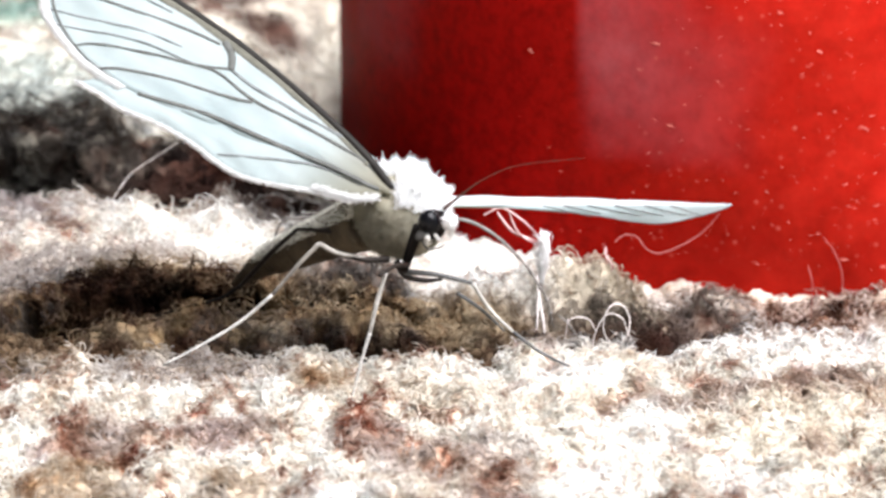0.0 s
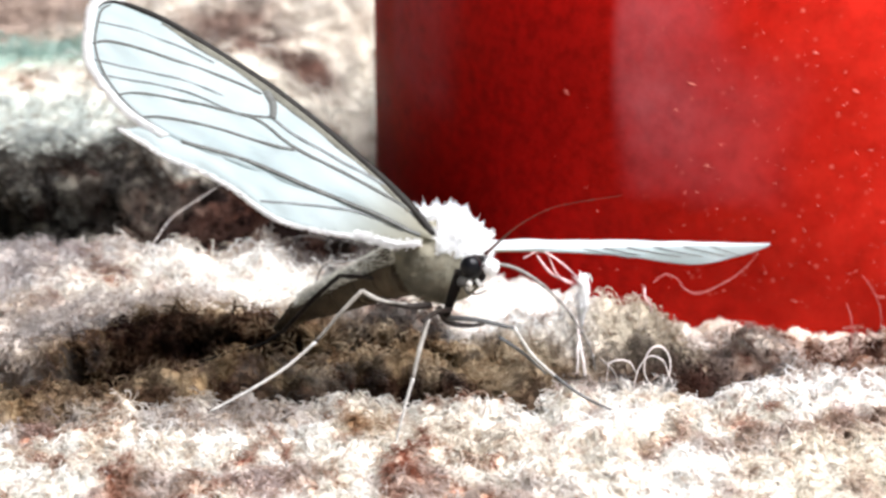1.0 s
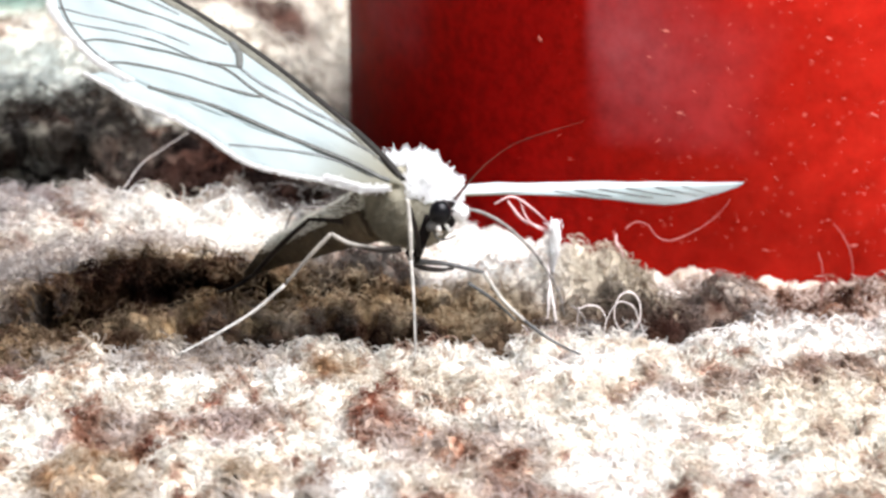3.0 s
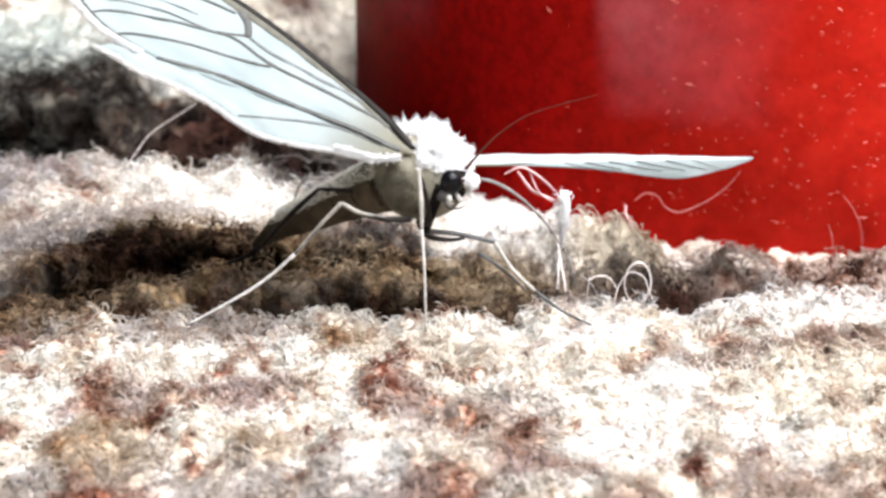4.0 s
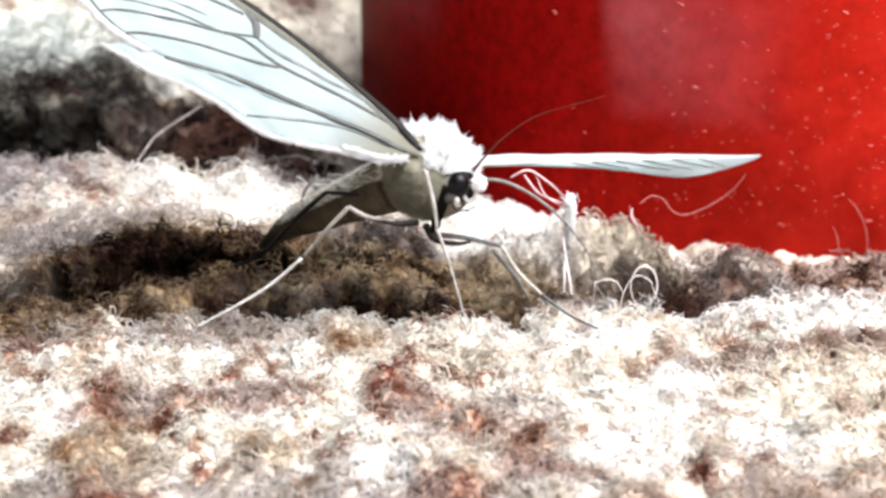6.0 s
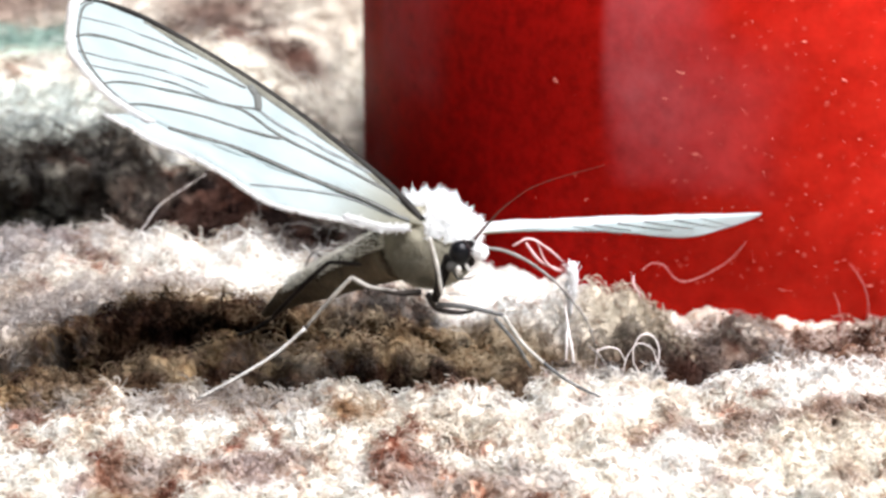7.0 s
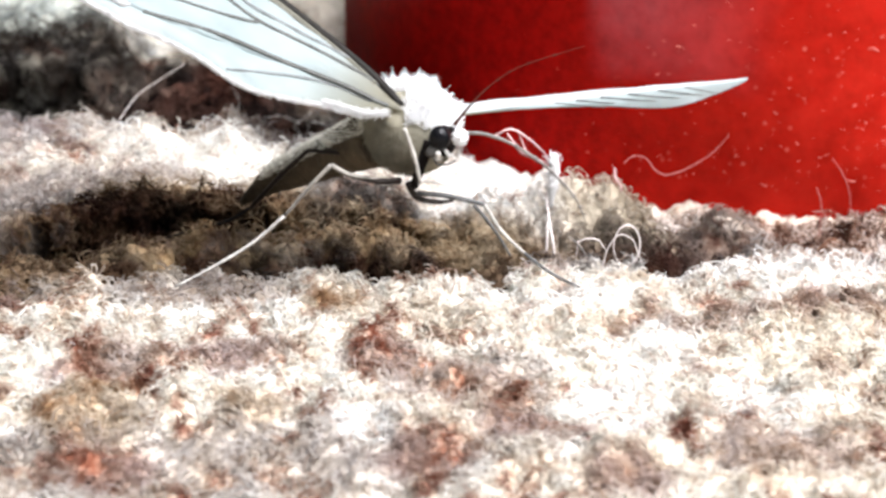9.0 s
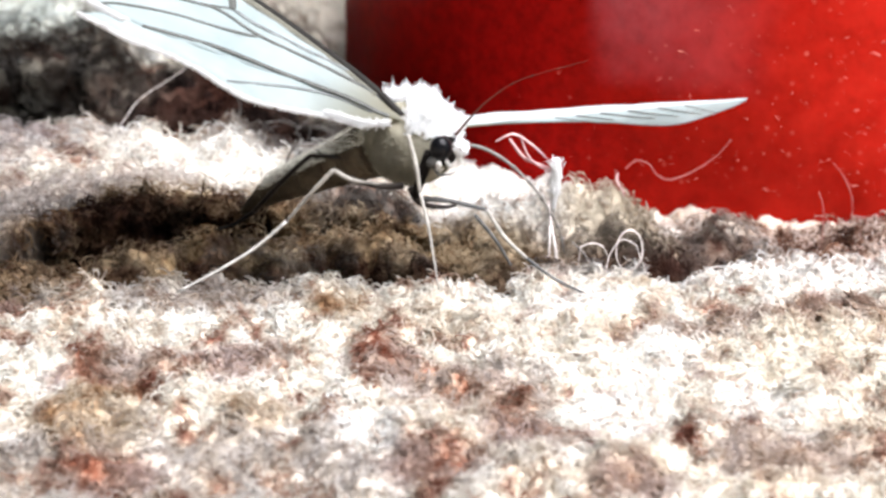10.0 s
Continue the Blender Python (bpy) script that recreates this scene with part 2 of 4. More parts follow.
def enamel_material():
    """Red lacquer with dust specks, fine scratches and an uneven gloss; hazy reflections and a brighter lit flank are
    painted into its colour.
    """
    m, nodes, links, shader = material("red_enamel", 0.3)
    base = ramp(nodes, links, object_noise(nodes, links, 60.0, 4.0), [(0.3, (0.235, 0.0022, 0.0016)), (0.7, (0.33, 0.005, 0.0035))])
    fine = ramp(nodes, links, object_noise(nodes, links, 1100.0, 4.0, 0.7), [(0.32, (0.58,) * 3), (0.62, (1.0,) * 3)])
    base = mixed(nodes, links, 1.0, base, fine, "MULTIPLY")
    where = nodes.new("ShaderNodeTexCoord")
    cells = nodes.new("ShaderNodeTexVoronoi")
    cells.inputs["Scale"].default_value = 900.0
    links.new(where.outputs["Object"], cells.inputs["Vector"])
    few = ramp(nodes, links, object_noise(nodes, links, 160.0, 2.0), [(0.42, (0.0,) * 3), (0.58, (1.0,) * 3)])
    dot = ramp(nodes, links, cells.outputs["Distance"], [(0.06, (1.0,) * 3), (0.16, (0.0,) * 3)])
    dust = mixed(nodes, links, 1.0, few, dot, "MULTIPLY")

    parted = nodes.new("ShaderNodeSeparateXYZ")
    links.new(where.outputs["Object"], parted.inputs[0])
    around = nodes.new("ShaderNodeMath")
    around.operation = "ARCTAN2"
    links.new(parted.outputs[1], around.inputs[0])
    links.new(parted.outputs[0], around.inputs[1])
    waver = object_noise(nodes, links, 170.0, 4.0)
    mottle = ramp(nodes, links, object_noise(nodes, links, 420.0, 5.0, 0.7), [(0.30, (0.55,) * 3), (0.70, (1.25,) * 3)])

    def rise(value, start, end, wobble):
        """0 before start and 1 past end, with an uneven edge."""
        add = nodes.new("ShaderNodeMath")
        add.operation = "MULTIPLY_ADD"
        links.new(waver, add.inputs[0])
        add.inputs[1].default_value = wobble
        links.new(value, add.inputs[2])
        soft = nodes.new("ShaderNodeMapRange")
        soft.interpolation_type = "SMOOTHSTEP"
        soft.inputs["From Min"].default_value, soft.inputs["From Max"].default_value = start + wobble / 2, end + wobble / 2
        links.new(add.outputs[0], soft.inputs["Value"])
        return soft.outputs["Result"]

    def side_mask(sides, heights, strength):
        """A soft-edged mask between two angles round the side and two heights; each edge has a start and an end."""
        out = None
        for value, (start, end), wobble in ((around.outputs[0], sides[0], 0.03), (around.outputs[0], sides[1], 0.10), (parted.outputs[2], heights[0], 0.004), (parted.outputs[2], heights[1], 0.004)):
            edge = rise(value, start, end, wobble)
            out = edge if out is None else mixed(nodes, links, 1.0, out, edge, "MULTIPLY")
        return mixed(nodes, links, 1.0, out, mixed(nodes, links, 1.0, mottle, (strength,) * 3, "MULTIPLY"), "MULTIPLY")

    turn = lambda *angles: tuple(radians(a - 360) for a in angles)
    # soft reflections painted on as pinkish haze
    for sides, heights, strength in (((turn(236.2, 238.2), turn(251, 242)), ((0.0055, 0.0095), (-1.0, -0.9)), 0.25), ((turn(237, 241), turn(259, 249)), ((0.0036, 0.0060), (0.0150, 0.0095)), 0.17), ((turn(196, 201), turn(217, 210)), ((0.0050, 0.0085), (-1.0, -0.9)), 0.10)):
        base = mixed(nodes, links, side_mask(sides, heights, strength), base, (0.62, 0.19, 0.22))
    # towards the lit flank: dusty red, painted brighter for its light; specks gather there too
    base = mixed(nodes, links, side_mask((turn(229, 264), turn(345, 340)), ((-0.02, -0.012), (-1.0, -0.9)), 0.38), base, (0.80, 0.040, 0.022))
    dust = mixed(nodes, links, 1.0, dust, side_mask((turn(236, 252), turn(345, 340)), ((-0.02, -0.012), (-1.0, -0.9)), 1.0), "MULTIPLY")
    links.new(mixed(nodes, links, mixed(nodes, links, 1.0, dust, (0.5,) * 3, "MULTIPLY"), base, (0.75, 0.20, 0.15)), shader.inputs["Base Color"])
    gloss = ramp(nodes, links, object_noise(nodes, links, 90.0, 3.0), [(0.3, (0.44,) * 3), (0.7, (0.58,) * 3)])
    links.new(gloss, shader.inputs["Roughness"])
    shader.inputs["Specular IOR Level"].default_value = 0.012
    bump(nodes, links, shader, object_noise(nodes, links, 500.0, 3.0), 0.05, 0.0002)
    return m


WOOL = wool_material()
STRAND = wool_material("wool_strand", True)
WING = wing_material()
# brighter copy of WING for the sunlit side of the far wing
LITWING = wing_material(0.88)
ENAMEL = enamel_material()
PALEVEIN = plain("pale_wing_vein", (0.16, 0.17, 0.168), 0.6, 1500.0)
VEIN = plain("wing_vein", (0.10, 0.102, 0.094), 0.6, 1500.0)
COSTA = plain("wing_edge_vein", (0.014, 0.012, 0.010), 0.6, 1500.0)
FUR = fur_material()
GREYSCALE = plain("grey_scales", (0.07, 0.068, 0.064), 0.8, 900.0, 0.4, 0.0001)
GREYFUR = plain("buff_scales", (0.27, 0.25, 0.19), 0.8, 420.0, 0.3, 0.0002)
PALEFUR = plain("cream_scales", (0.74, 0.71, 0.62), 0.8, 420.0, 0.2, 0.0002)
BROWNFUR = plain("brown_scales", (0.085, 0.066, 0.043), 0.8, 800.0, 0.4, 0.0002)
DARKFUR = plain("dark_scales", (0.007, 0.005, 0.004), 0.9, 900.0, 0.4, 0.0002)
EYE = plain("eye_black", (0.004, 0.004, 0.005), 0.28, 4000.0, 0.3, 0.00002)
BAND = plain("wing_band", (0.13, 0.125, 0.10), 0.7, 1200.0, 0.3)
PALELEG = plain("pale_leg", (0.62, 0.60, 0.56), 0.6, 1200.0, 0.35)
FORELEG = plain("pale_buff_leg", (0.46, 0.44, 0.40), 0.6, 1200.0, 0.35)
DARKLEG = plain("dark_leg", (0.022, 0.017, 0.014), 0.6, 1200.0, 0.4)
SHINLEG = plain("buff_leg", (0.27, 0.25, 0.22), 0.6, 1200.0, 0.5)
GREYLEG = plain("grey_leg", (0.10, 0.10, 0.098), 0.6, 1200.0, 0.35)
ANTENNA = plain("antenna_grey", (0.22, 0.20, 0.185), 0.6, 1500.0, 0.4)
ANTDARK = plain("antenna_dark", (0.06, 0.018, 0.010), 0.6, 1500.0, 0.4)
DUST = plain("dust", (0.72, 0.20, 0.16), 0.8, 2000.0, 0.4)
PINKLINT = plain("pink_lint", (0.55, 0.20, 0.18), 0.75, 1500.0, 0.2)
PALEPINK = plain("pale_pink_lint", (0.78, 0.52, 0.50), 0.75, 1500.0, 0.2)
WHITELINT = plain("white_lint", (0.93, 0.92, 0.91), 0.8, 1500.0, 0.08)
LINT = plain("lint", (0.80, 0.72, 0.68), 0.75, 1500.0, 0.2)


# ---- mesh helpers (lengths in millimetres) ----
def mesh_object(name, verts, faces, mat, parent=None, label="", smooth=True):
    data = bpy.data.meshes.new(name)
    data.from_pydata([tuple(c * MM for c in v) for v in verts], [], faces)
    data.materials.append(mat)
    if smooth:
        data.shade_smooth()
    ob = new(name, data)
    ob.parent = parent
    if label:
        tagged(ob, label)
    return ob


def spline(points, count):
    """A smooth line through the points, as an array of that many places."""
    p = np.array(points, float)
    p = np.vstack([2 * p[0] - p[1], p, 2 * p[-1] - p[-2]])
    out = []
    for s in np.linspace(0, len(p) - 3, count):
        k = min(int(s), len(p) - 4)
        t = s - k
        a, b, c, d = p[k : k + 4]
        out.append(0.5 * (2 * b + (c - a) * t + (2 * a - 5 * b + 4 * c - d) * t * t + (3 * b - a - 3 * c + d) * t**3))
    return np.array(out)


def tube(points, radii, count=14, sides=7, squash=1.0):
    """Vertices and faces of a closed tapering tube along a smooth line."""
    line = spline(points, count)
    rad = np.interp(np.linspace(0, 1, count), np.linspace(0, 1, len(radii)), radii)
    verts, faces = [], []
    side = None
    for k in range(count):
        along = line[min(k + 1, count - 1)] - line[max(k - 1, 0)]
        along /= np.linalg.norm(along) + 1e-12
        if side is None:
            side = np.cross(along, (0.13, 0.27, 0.95))
        side = side - along * (side @ along)
        side /= np.linalg.norm(side) + 1e-12
        other = np.cross(along, side)
        for j in range(sides):
            a = 2 * math.pi * j / sides
            verts.append(line[k] + rad[k] * (math.cos(a) * side + squash * math.sin(a) * other))
    for k in range(count - 1):
        for j in range(sides):
            a, b = k * sides + j, k * sides + (j + 1) % sides
            faces.append((a, b, b + sides, a + sides))
    faces.append(tuple(range(sides))[::-1])
    faces.append(tuple(range((count - 1) * sides, count * sides)))
    return verts, faces


def joined(pieces):
    verts, faces = [], []
    for v, f in pieces:
        base = len(verts)
        verts += list(v)
        faces += [tuple(i + base for i in face) for face in f]
    return verts, faces


def ellipsoid(centre, axes, rings=18, sides=26, rough=0.0, seed=0):
    """axes: three vectors; rough: how far the surface is broken up."""
    c, (a, b, d) = np.array(centre, float), [np.array(v, float) for v in axes]
    verts, faces = [], []
    for i in range(rings + 1):
        th = math.pi * i / rings
        for j in range(sides):
            ph = 2 * math.pi * j / sides
            u = np.array([math.sin(th) * math.cos(ph), math.sin(th) * math.sin(ph), math.cos(th)])
            k = 1 + rough * noise.noise(Vector(u * 3.5) + Vector((seed, 0, 0)))
            verts.append(c + k * (u[0] * a + u[1] * b + u[2] * d))
    for i in range(rings):
        for j in range(sides):
            p, q = i * sides + j, i * sides + (j + 1) % sides
            faces.append((p, q, q + sides, p + sides))
    return verts, faces


def hairs(places, normals, length, radius, lean, rng, spread=0.5):
    """Thin pointed hairs that stand on places along normals, combed by the vector lean."""
    pieces = []
    for p, n in zip(places, normals):
        way = np.array(n) + np.array(lean) + rng.normal(0, spread, 3)
        way /= np.linalg.norm(way)
        size = length * rng.uniform(0.55, 1.25)
        tip = np.array(p) + way * size
        mid = np.array(p) + way * size * 0.55 + rng.normal(0, 0.05, 3)
        side = np.cross(way, rng.normal(0, 1, 3))
        side *= radius / (np.linalg.norm(side) + 1e-9)
        other = np.cross(way, side)
        ring = [np.array(p) + side, np.array(p) - 0.5 * side + 0.87 * other, np.array(p) - 0.5 * side - 0.87 * other]
        ring += [mid + 0.7 * (v - np.array(p)) for v in ring] + [tip]
        pieces.append((ring, [(0, 1, 4, 3), (1, 2, 5, 4), (2, 0, 3, 5), (3, 4, 6), (4, 5, 6), (5, 3, 6)]))
    return joined(pieces)


# ---- the rug ----
def fold(x, y):
    """The distance across the folds, which wander as they run."""
    return y - 0.13 * x + 0.9 * np.sin(x * 0.23 + 1.0) + 0.5 * np.sin(x * 0.61) + 0.35 * np.sin(x * 1.7 + 0.4) + 0.2 * np.sin(x * 3.3)


def rug_height(x, y):
    """Height of the wool in millimetres: soft folds that run across, lumps and tufts."""
    def step(v, a, b):
        s = np.clip((v - a) / (b - a), 0, 1)
        return s * s * (3 - 2 * s)

    yy = fold(x, y)
    left = 1 - step(x, -2.0, 3.4)
    rear = 3.5 * (1 - step(x, -24.0, -14.0))
    h = -3.4 * step(yy, 1.6, 3.0) + left * ((3.3 - 0.7 * (1 - step(x, -15.0, -9.0))) * np.exp(-(((yy - 7.2) / 2.0) ** 2)) + 3.9 * step(yy, 11.3, 12.6) - 4.5 * step(yy, 22.5 + rear, 26.5 + rear) + 4.5 * step(yy, 41.5 + 8.0 * step(x, -24.0, -12.0), 43.2 + 40.0 * step(x, -24.0, -12.0)) - 3.0 * step(x, -12.0, -7.0) * step(yy, 22.5 + rear, 26.5 + rear)) + (1 - left) * 0.7 * step(yy, 3.0, 6.0)
    h = h + 1.0 * np.sin(yy * 0.12) * step(yy, 55, 70) + 0.35 * np.sin(y * 0.33 + x * 0.11) * step(-yy, 2, 12)
    for cx, cy, rx, ry, amp in ((4.4, 11.0, 2.8, 2.8, 3.1), (4.6, 8.4, 3.0, 1.9, 1.7), (8.8, 10.8, 2.6, 2.0, 3.7), (11.6, 10.8, 1.4, 1.6, 2.1), (13.0, 10.6, 2.2, 1.6, 0.9), (17.6, 11.2, 1.7, 1.7, 2.2), (24, 9.6, 4, 1.8, 0.9), (27.2, 11.4, 2.4, 1.8, 1.6), (33, 9.6, 6, 1.8, 1.5), (-11.5, 48.0, 8.0, 8.0, 4.0), (-2.2, 1.6, 0.9, 0.7, -1.2), (13.2, 3.5, 1.5, 1.3, -1.7), (11.5, 7.5, 0.9, 0.9, 0.7), (14, 8.4, 1.0, 1.0, 0.7), (16, 7.2, 1.0, 0.8, -0.8), (19.6, 8.0, 1.1, 1.0, 0.8), (21.8, 7.4, 0.9, 0.9, -0.8), (23.6, 8.4, 1.1, 0.9, 0.7), (14.6, 5.4, 1.3, 0.8, -1.0), (26.5, 7.6, 1.0, 0.9, -0.7), (-7.8, 23.0, 1.4, 1.2, -2.4), (-5.2, 21.4, 1.2, 1.0, -2.0), (-6.2, 25.0, 2.0, 1.4, -2.0), (-6.4, 20.4, 1.8, 1.0, -1.6)):
        h = h + amp * np.exp(-(((x - cx) / rx) ** 2 + ((y - cy) / ry) ** 2))
    # the tin has pressed its own flat into the wool
    under = 1 - step(np.hypot(x - 27.9, y - 49.0), 31.6, 33.2)
    return h * (1 - under) - 8.2 * under


def lean(x, y):
    """How far the wool leans forward at a place: the folds bulge over the hollows before them."""
    def step(v, a, b):
        s = np.clip((v - a) / (b - a), 0, 1)
        return s * s * (3 - 2 * s)

    yy = fold(x, y)
    left = 1 - step(x, 2.0, 8.0)
    one = step(yy, 11.3, 12.6) * (1 - step(yy, 12.6, 22.0))
    two = step(yy, 41.5, 43.2) * (1 - step(yy, 43.2, 60.0))
    return -left * 2.5 * one - 3.2 * (1 - step(x, -26.0, -15.0)) * two


def lump(x, y):
    """Uneven matting of the wool at two scales."""
    out = np.zeros(len(x))
    for k in range(len(x)):
        v = Vector((x[k] * 0.33, y[k] * 0.33, 0.0))
        out[k] = 0.75 * noise.noise(v) + 1.0 * (0.45 - noise.voronoi(v * 1.9 + 0.35 * noise.noise_vector(v * 2.0))[0][0]) + 0.4 * (0.4 - noise.voronoi(v * 4.6 + 0.3 * noise.noise_vector(v * 5.0))[0][0]) + 0.30 * noise.noise(v * 4.1 + Vector((7, 3, 1)))
        if math.hypot(x[k] - 27.9, y[k] - 49.0) < 32.5:
            out[k] = 0.0
    return out


def grid_axis(inner, fine, outer, count):
    """Even steps inside, growing steps out to the edge."""
    a = np.arange(-inner, inner + fine / 2, fine)
    grow = inner + (outer - inner) * (np.linspace(0, 1, count)[1:] ** 2.2)
    return np.concatenate([-grow[::-1], a, grow])


LUMPS = {}


def build_rug():
    xs = grid_axis(30.0, 0.24, 600.0, 40)
    ys = grid_axis(38.0, 0.26, 600.0, 40) + 12.0
    gx, gy = np.meshgrid(xs, ys)
    px, py = gx.ravel(), gy.ravel()
    bumpy = lump(px, py)
    z = rug_height(px, py) + bumpy
    verts = np.stack([px, py + lean(px, py), z], 1) * MM
    nx, ny = len(xs), len(ys)
    i, j = np.meshgrid(np.arange(nx - 1), np.arange(ny - 1))
    a = (j * nx + i).ravel()
    faces = np.stack([a, a + 1, a + nx + 1, a + nx], 1)
    data = bpy.data.meshes.new("rug")
    data.from_pydata([tuple(v) for v in verts], [], [tuple(f) for f in faces])
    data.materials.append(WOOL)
    data.shade_smooth()
    rug = new("rug", data)
    tagged(rug, "cream and brown matted wool rug with soft folds", "rug", kind="structure")
    LUMPS["xs"], LUMPS["ys"], LUMPS["z"] = xs, ys, z.reshape(ny, nx)
    return rug


def surface(x, y):
    """The rug's height under x, y, by its grid."""
    xs, ys, z = LUMPS["xs"], LUMPS["ys"], LUMPS["z"]
    x, y = np.atleast_1d(np.asarray(x, float)), np.atleast_1d(np.asarray(y, float))
    i = np.clip(np.searchsorted(xs, x) - 1, 0, len(xs) - 2)
    j = np.clip(np.searchsorted(ys, y) - 1, 0, len(ys) - 2)
    s, t = (x - xs[i]) / (xs[i + 1] - xs[i]), (y - ys[j]) / (ys[j + 1] - ys[j])
    return z[j, i] * (1 - s) * (1 - t) + z[j, i + 1] * s * (1 - t) + z[j + 1, i] * (1 - s) * t + z[j + 1, i + 1] * s * t


def build_fibres(name, count, box, steps, length, radius, curl, lift, seed, label, tufts):
    """Curled wool fibres, in small locks that lie this way and that on the rug, as one mesh of three-sided strands."""
    rng = np.random.default_rng(seed)
    x0, x1, y0, y1 = box

    def place(x, y):
        return np.stack([x, y + lean(x, y), surface(x, y)], 1)

    def unit(v):
        return v / (np.linalg.norm(v, axis=1)[:, None] + 1e-9)

    locks = int(tufts * (x1 - x0) * (y1 - y0))
    middle = np.stack([rng.uniform(x0, x1, locks), rng.uniform(y0, y1, locks)], 1)
    lock_yaw, lock_turn, lock_phase = rng.uniform(0, 2 * np.pi, locks), rng.normal(0, 1, locks), rng.uniform(0, 2 * np.pi, locks)
    n = count * 4
    own = rng.integers(0, locks, n)
    loose = rng.uniform(0, 1, n) < 0.4
    p = middle[own] + rng.normal(0, 0.30 / math.sqrt(tufts), (n, 2))
    p[loose] = np.stack([rng.uniform(x0, x1, n), rng.uniform(y0, y1, n)], 1)[loose]
    # steep flanks carry as many fibres as level ground
    e = 0.15
    here = place(p[:, 0], p[:, 1])
    sx, sy = place(p[:, 0] + e, p[:, 1]) - here, place(p[:, 0], p[:, 1] + e) - here
    up = np.cross(sx, sy) / (e * e)
    area = np.linalg.norm(up, axis=1)
    up[:, 2] = np.maximum(up[:, 2], 0.2)
    free = (np.abs(p[:, 0]) < 4.0 + 0.285 * (p[:, 1] + 73.0)) & (np.hypot(p[:, 0] - 27.9, p[:, 1] - 49.0) > 32.8)
    keep = np.flatnonzero(free & (rng.uniform(0, 3.0, n) < np.minimum(area, 3.0)))[:count]
    count = len(keep)
    here, up, sx, sy, own, loose = here[keep], unit(up[keep]), unit(sx[keep]), unit(sy[keep]), own[keep], loose[keep]
    yaw = np.where(loose, rng.uniform(0, 2 * np.pi, count), lock_yaw[own] + rng.normal(0, 0.42, count))
    along = unit(np.cos(yaw)[:, None] * sx + np.sin(yaw)[:, None] * sy)
    side = unit(np.cross(up, along))
    size = length * rng.uniform(0.55, 1.35, count)
    top = lift * rng.uniform(0.05, 1.0, count) ** 1.5
    wide = curl * rng.uniform(0.4, 1.4, count)
    phase = lock_phase[own] + rng.normal(0, 0.5, count)
    turn = np.where(rng.uniform(0, 1, count) < 0.5, 1, -1) * rng.uniform(2.5, 8.0, count)
    rad = radius * rng.uniform(0.6, 1.3, count)
    line = []
    for k in range(steps + 1):
        s = k / steps
        a = phase + turn * s
        rise = top * math.sin(math.pi * min(1.0, 0.08 + 0.75 * s)) - 0.07
        line.append(here + along * (size * 0.7 * s)[:, None] + up * (rise + 0.55 * wide * (np.sin(a) - np.sin(phase)))[:, None] + side * (wide * (np.cos(a) - np.cos(phase)))[:, None] + rng.normal(0, 0.03, (count, 3)))
    rings = []
    for k in range(steps + 1):
        run = unit(line[min(k + 1, steps)] - line[max(k - 1, 0)])
        flat = unit(np.cross(run, up + 0.01))
        other = np.cross(flat, run)
        taper = rad * (1.0 if 0 < k < steps else 0.35)
        for a in (0.5, 2.6, 4.7):
            rings.append(line[k] + taper[:, None] * (math.cos(a) * flat + math.sin(a) * other))
    per = 3 * (steps + 1)
    verts = np.stack(rings, 1).reshape(-1, 3) * MM
    quads = np.array([(3 * k + j, 3 * k + (j + 1) % 3, 3 * k + (j + 1) % 3 + 3, 3 * k + j + 3) for k in range(steps) for j in range(3)])
    faces = (np.arange(count)[:, None, None] * per + quads[None]).reshape(-1, 4)
    data = bpy.data.meshes.new(name)
    data.vertices.add(len(verts))
    data.vertices.foreach_set("co", verts.astype(np.float32).ravel())
    data.loops.add(faces.size)
    data.loops.foreach_set("vertex_index", faces.astype(np.int32).ravel())
    data.polygons.add(len(faces))
    data.polygons.foreach_set("loop_start", (np.arange(len(faces)) * 4).astype(np.int32))
    data.update(calc_edges=True)
    data.materials.append(STRAND)
    data.shade_smooth()
    ob = new(name, data)
    tagged(ob, label, "wool fibres", kind="stuff")
    return ob


rug = build_rug()
build_fibres("rug_fibres", 56000, (-22, 24, -22, 3.2), 4, 1.15, 0.036, 0.12, 0.42, 3, "curly cream and brown wool fibres matted on the rug", 1.6)
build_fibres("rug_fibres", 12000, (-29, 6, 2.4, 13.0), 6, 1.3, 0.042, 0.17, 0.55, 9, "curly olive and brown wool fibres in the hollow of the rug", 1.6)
build_fibres("rug_fibres", 9000, (0, 28, 2.4, 15.5), 6, 1.25, 0.042, 0.18, 0.65, 6, "curly pale and brown wool fibres heaped before the red tin", 1.6)
build_fibres("rug_fibres", 14000, (-34, 3, 12.0, 28.0), 4, 1.6, 0.036, 0.24, 0.7, 4, "soft cream wool fibres on the fold behind the moth", 1.0)
build_fibres("rug_fibres", 7000, (-46, 4, 29, 56), 4, 2.2, 0.062, 0.30, 0.9, 7, "dark green and brown wool fibres on the fold behind", 0.6)
build_fibres("rug_fibres", 5000, (-75, 20, 56, 150), 3, 4.0, 0.10, 0.6, 1.3, 8, "blurred cream wool fibres far back on the rug", 0.3)


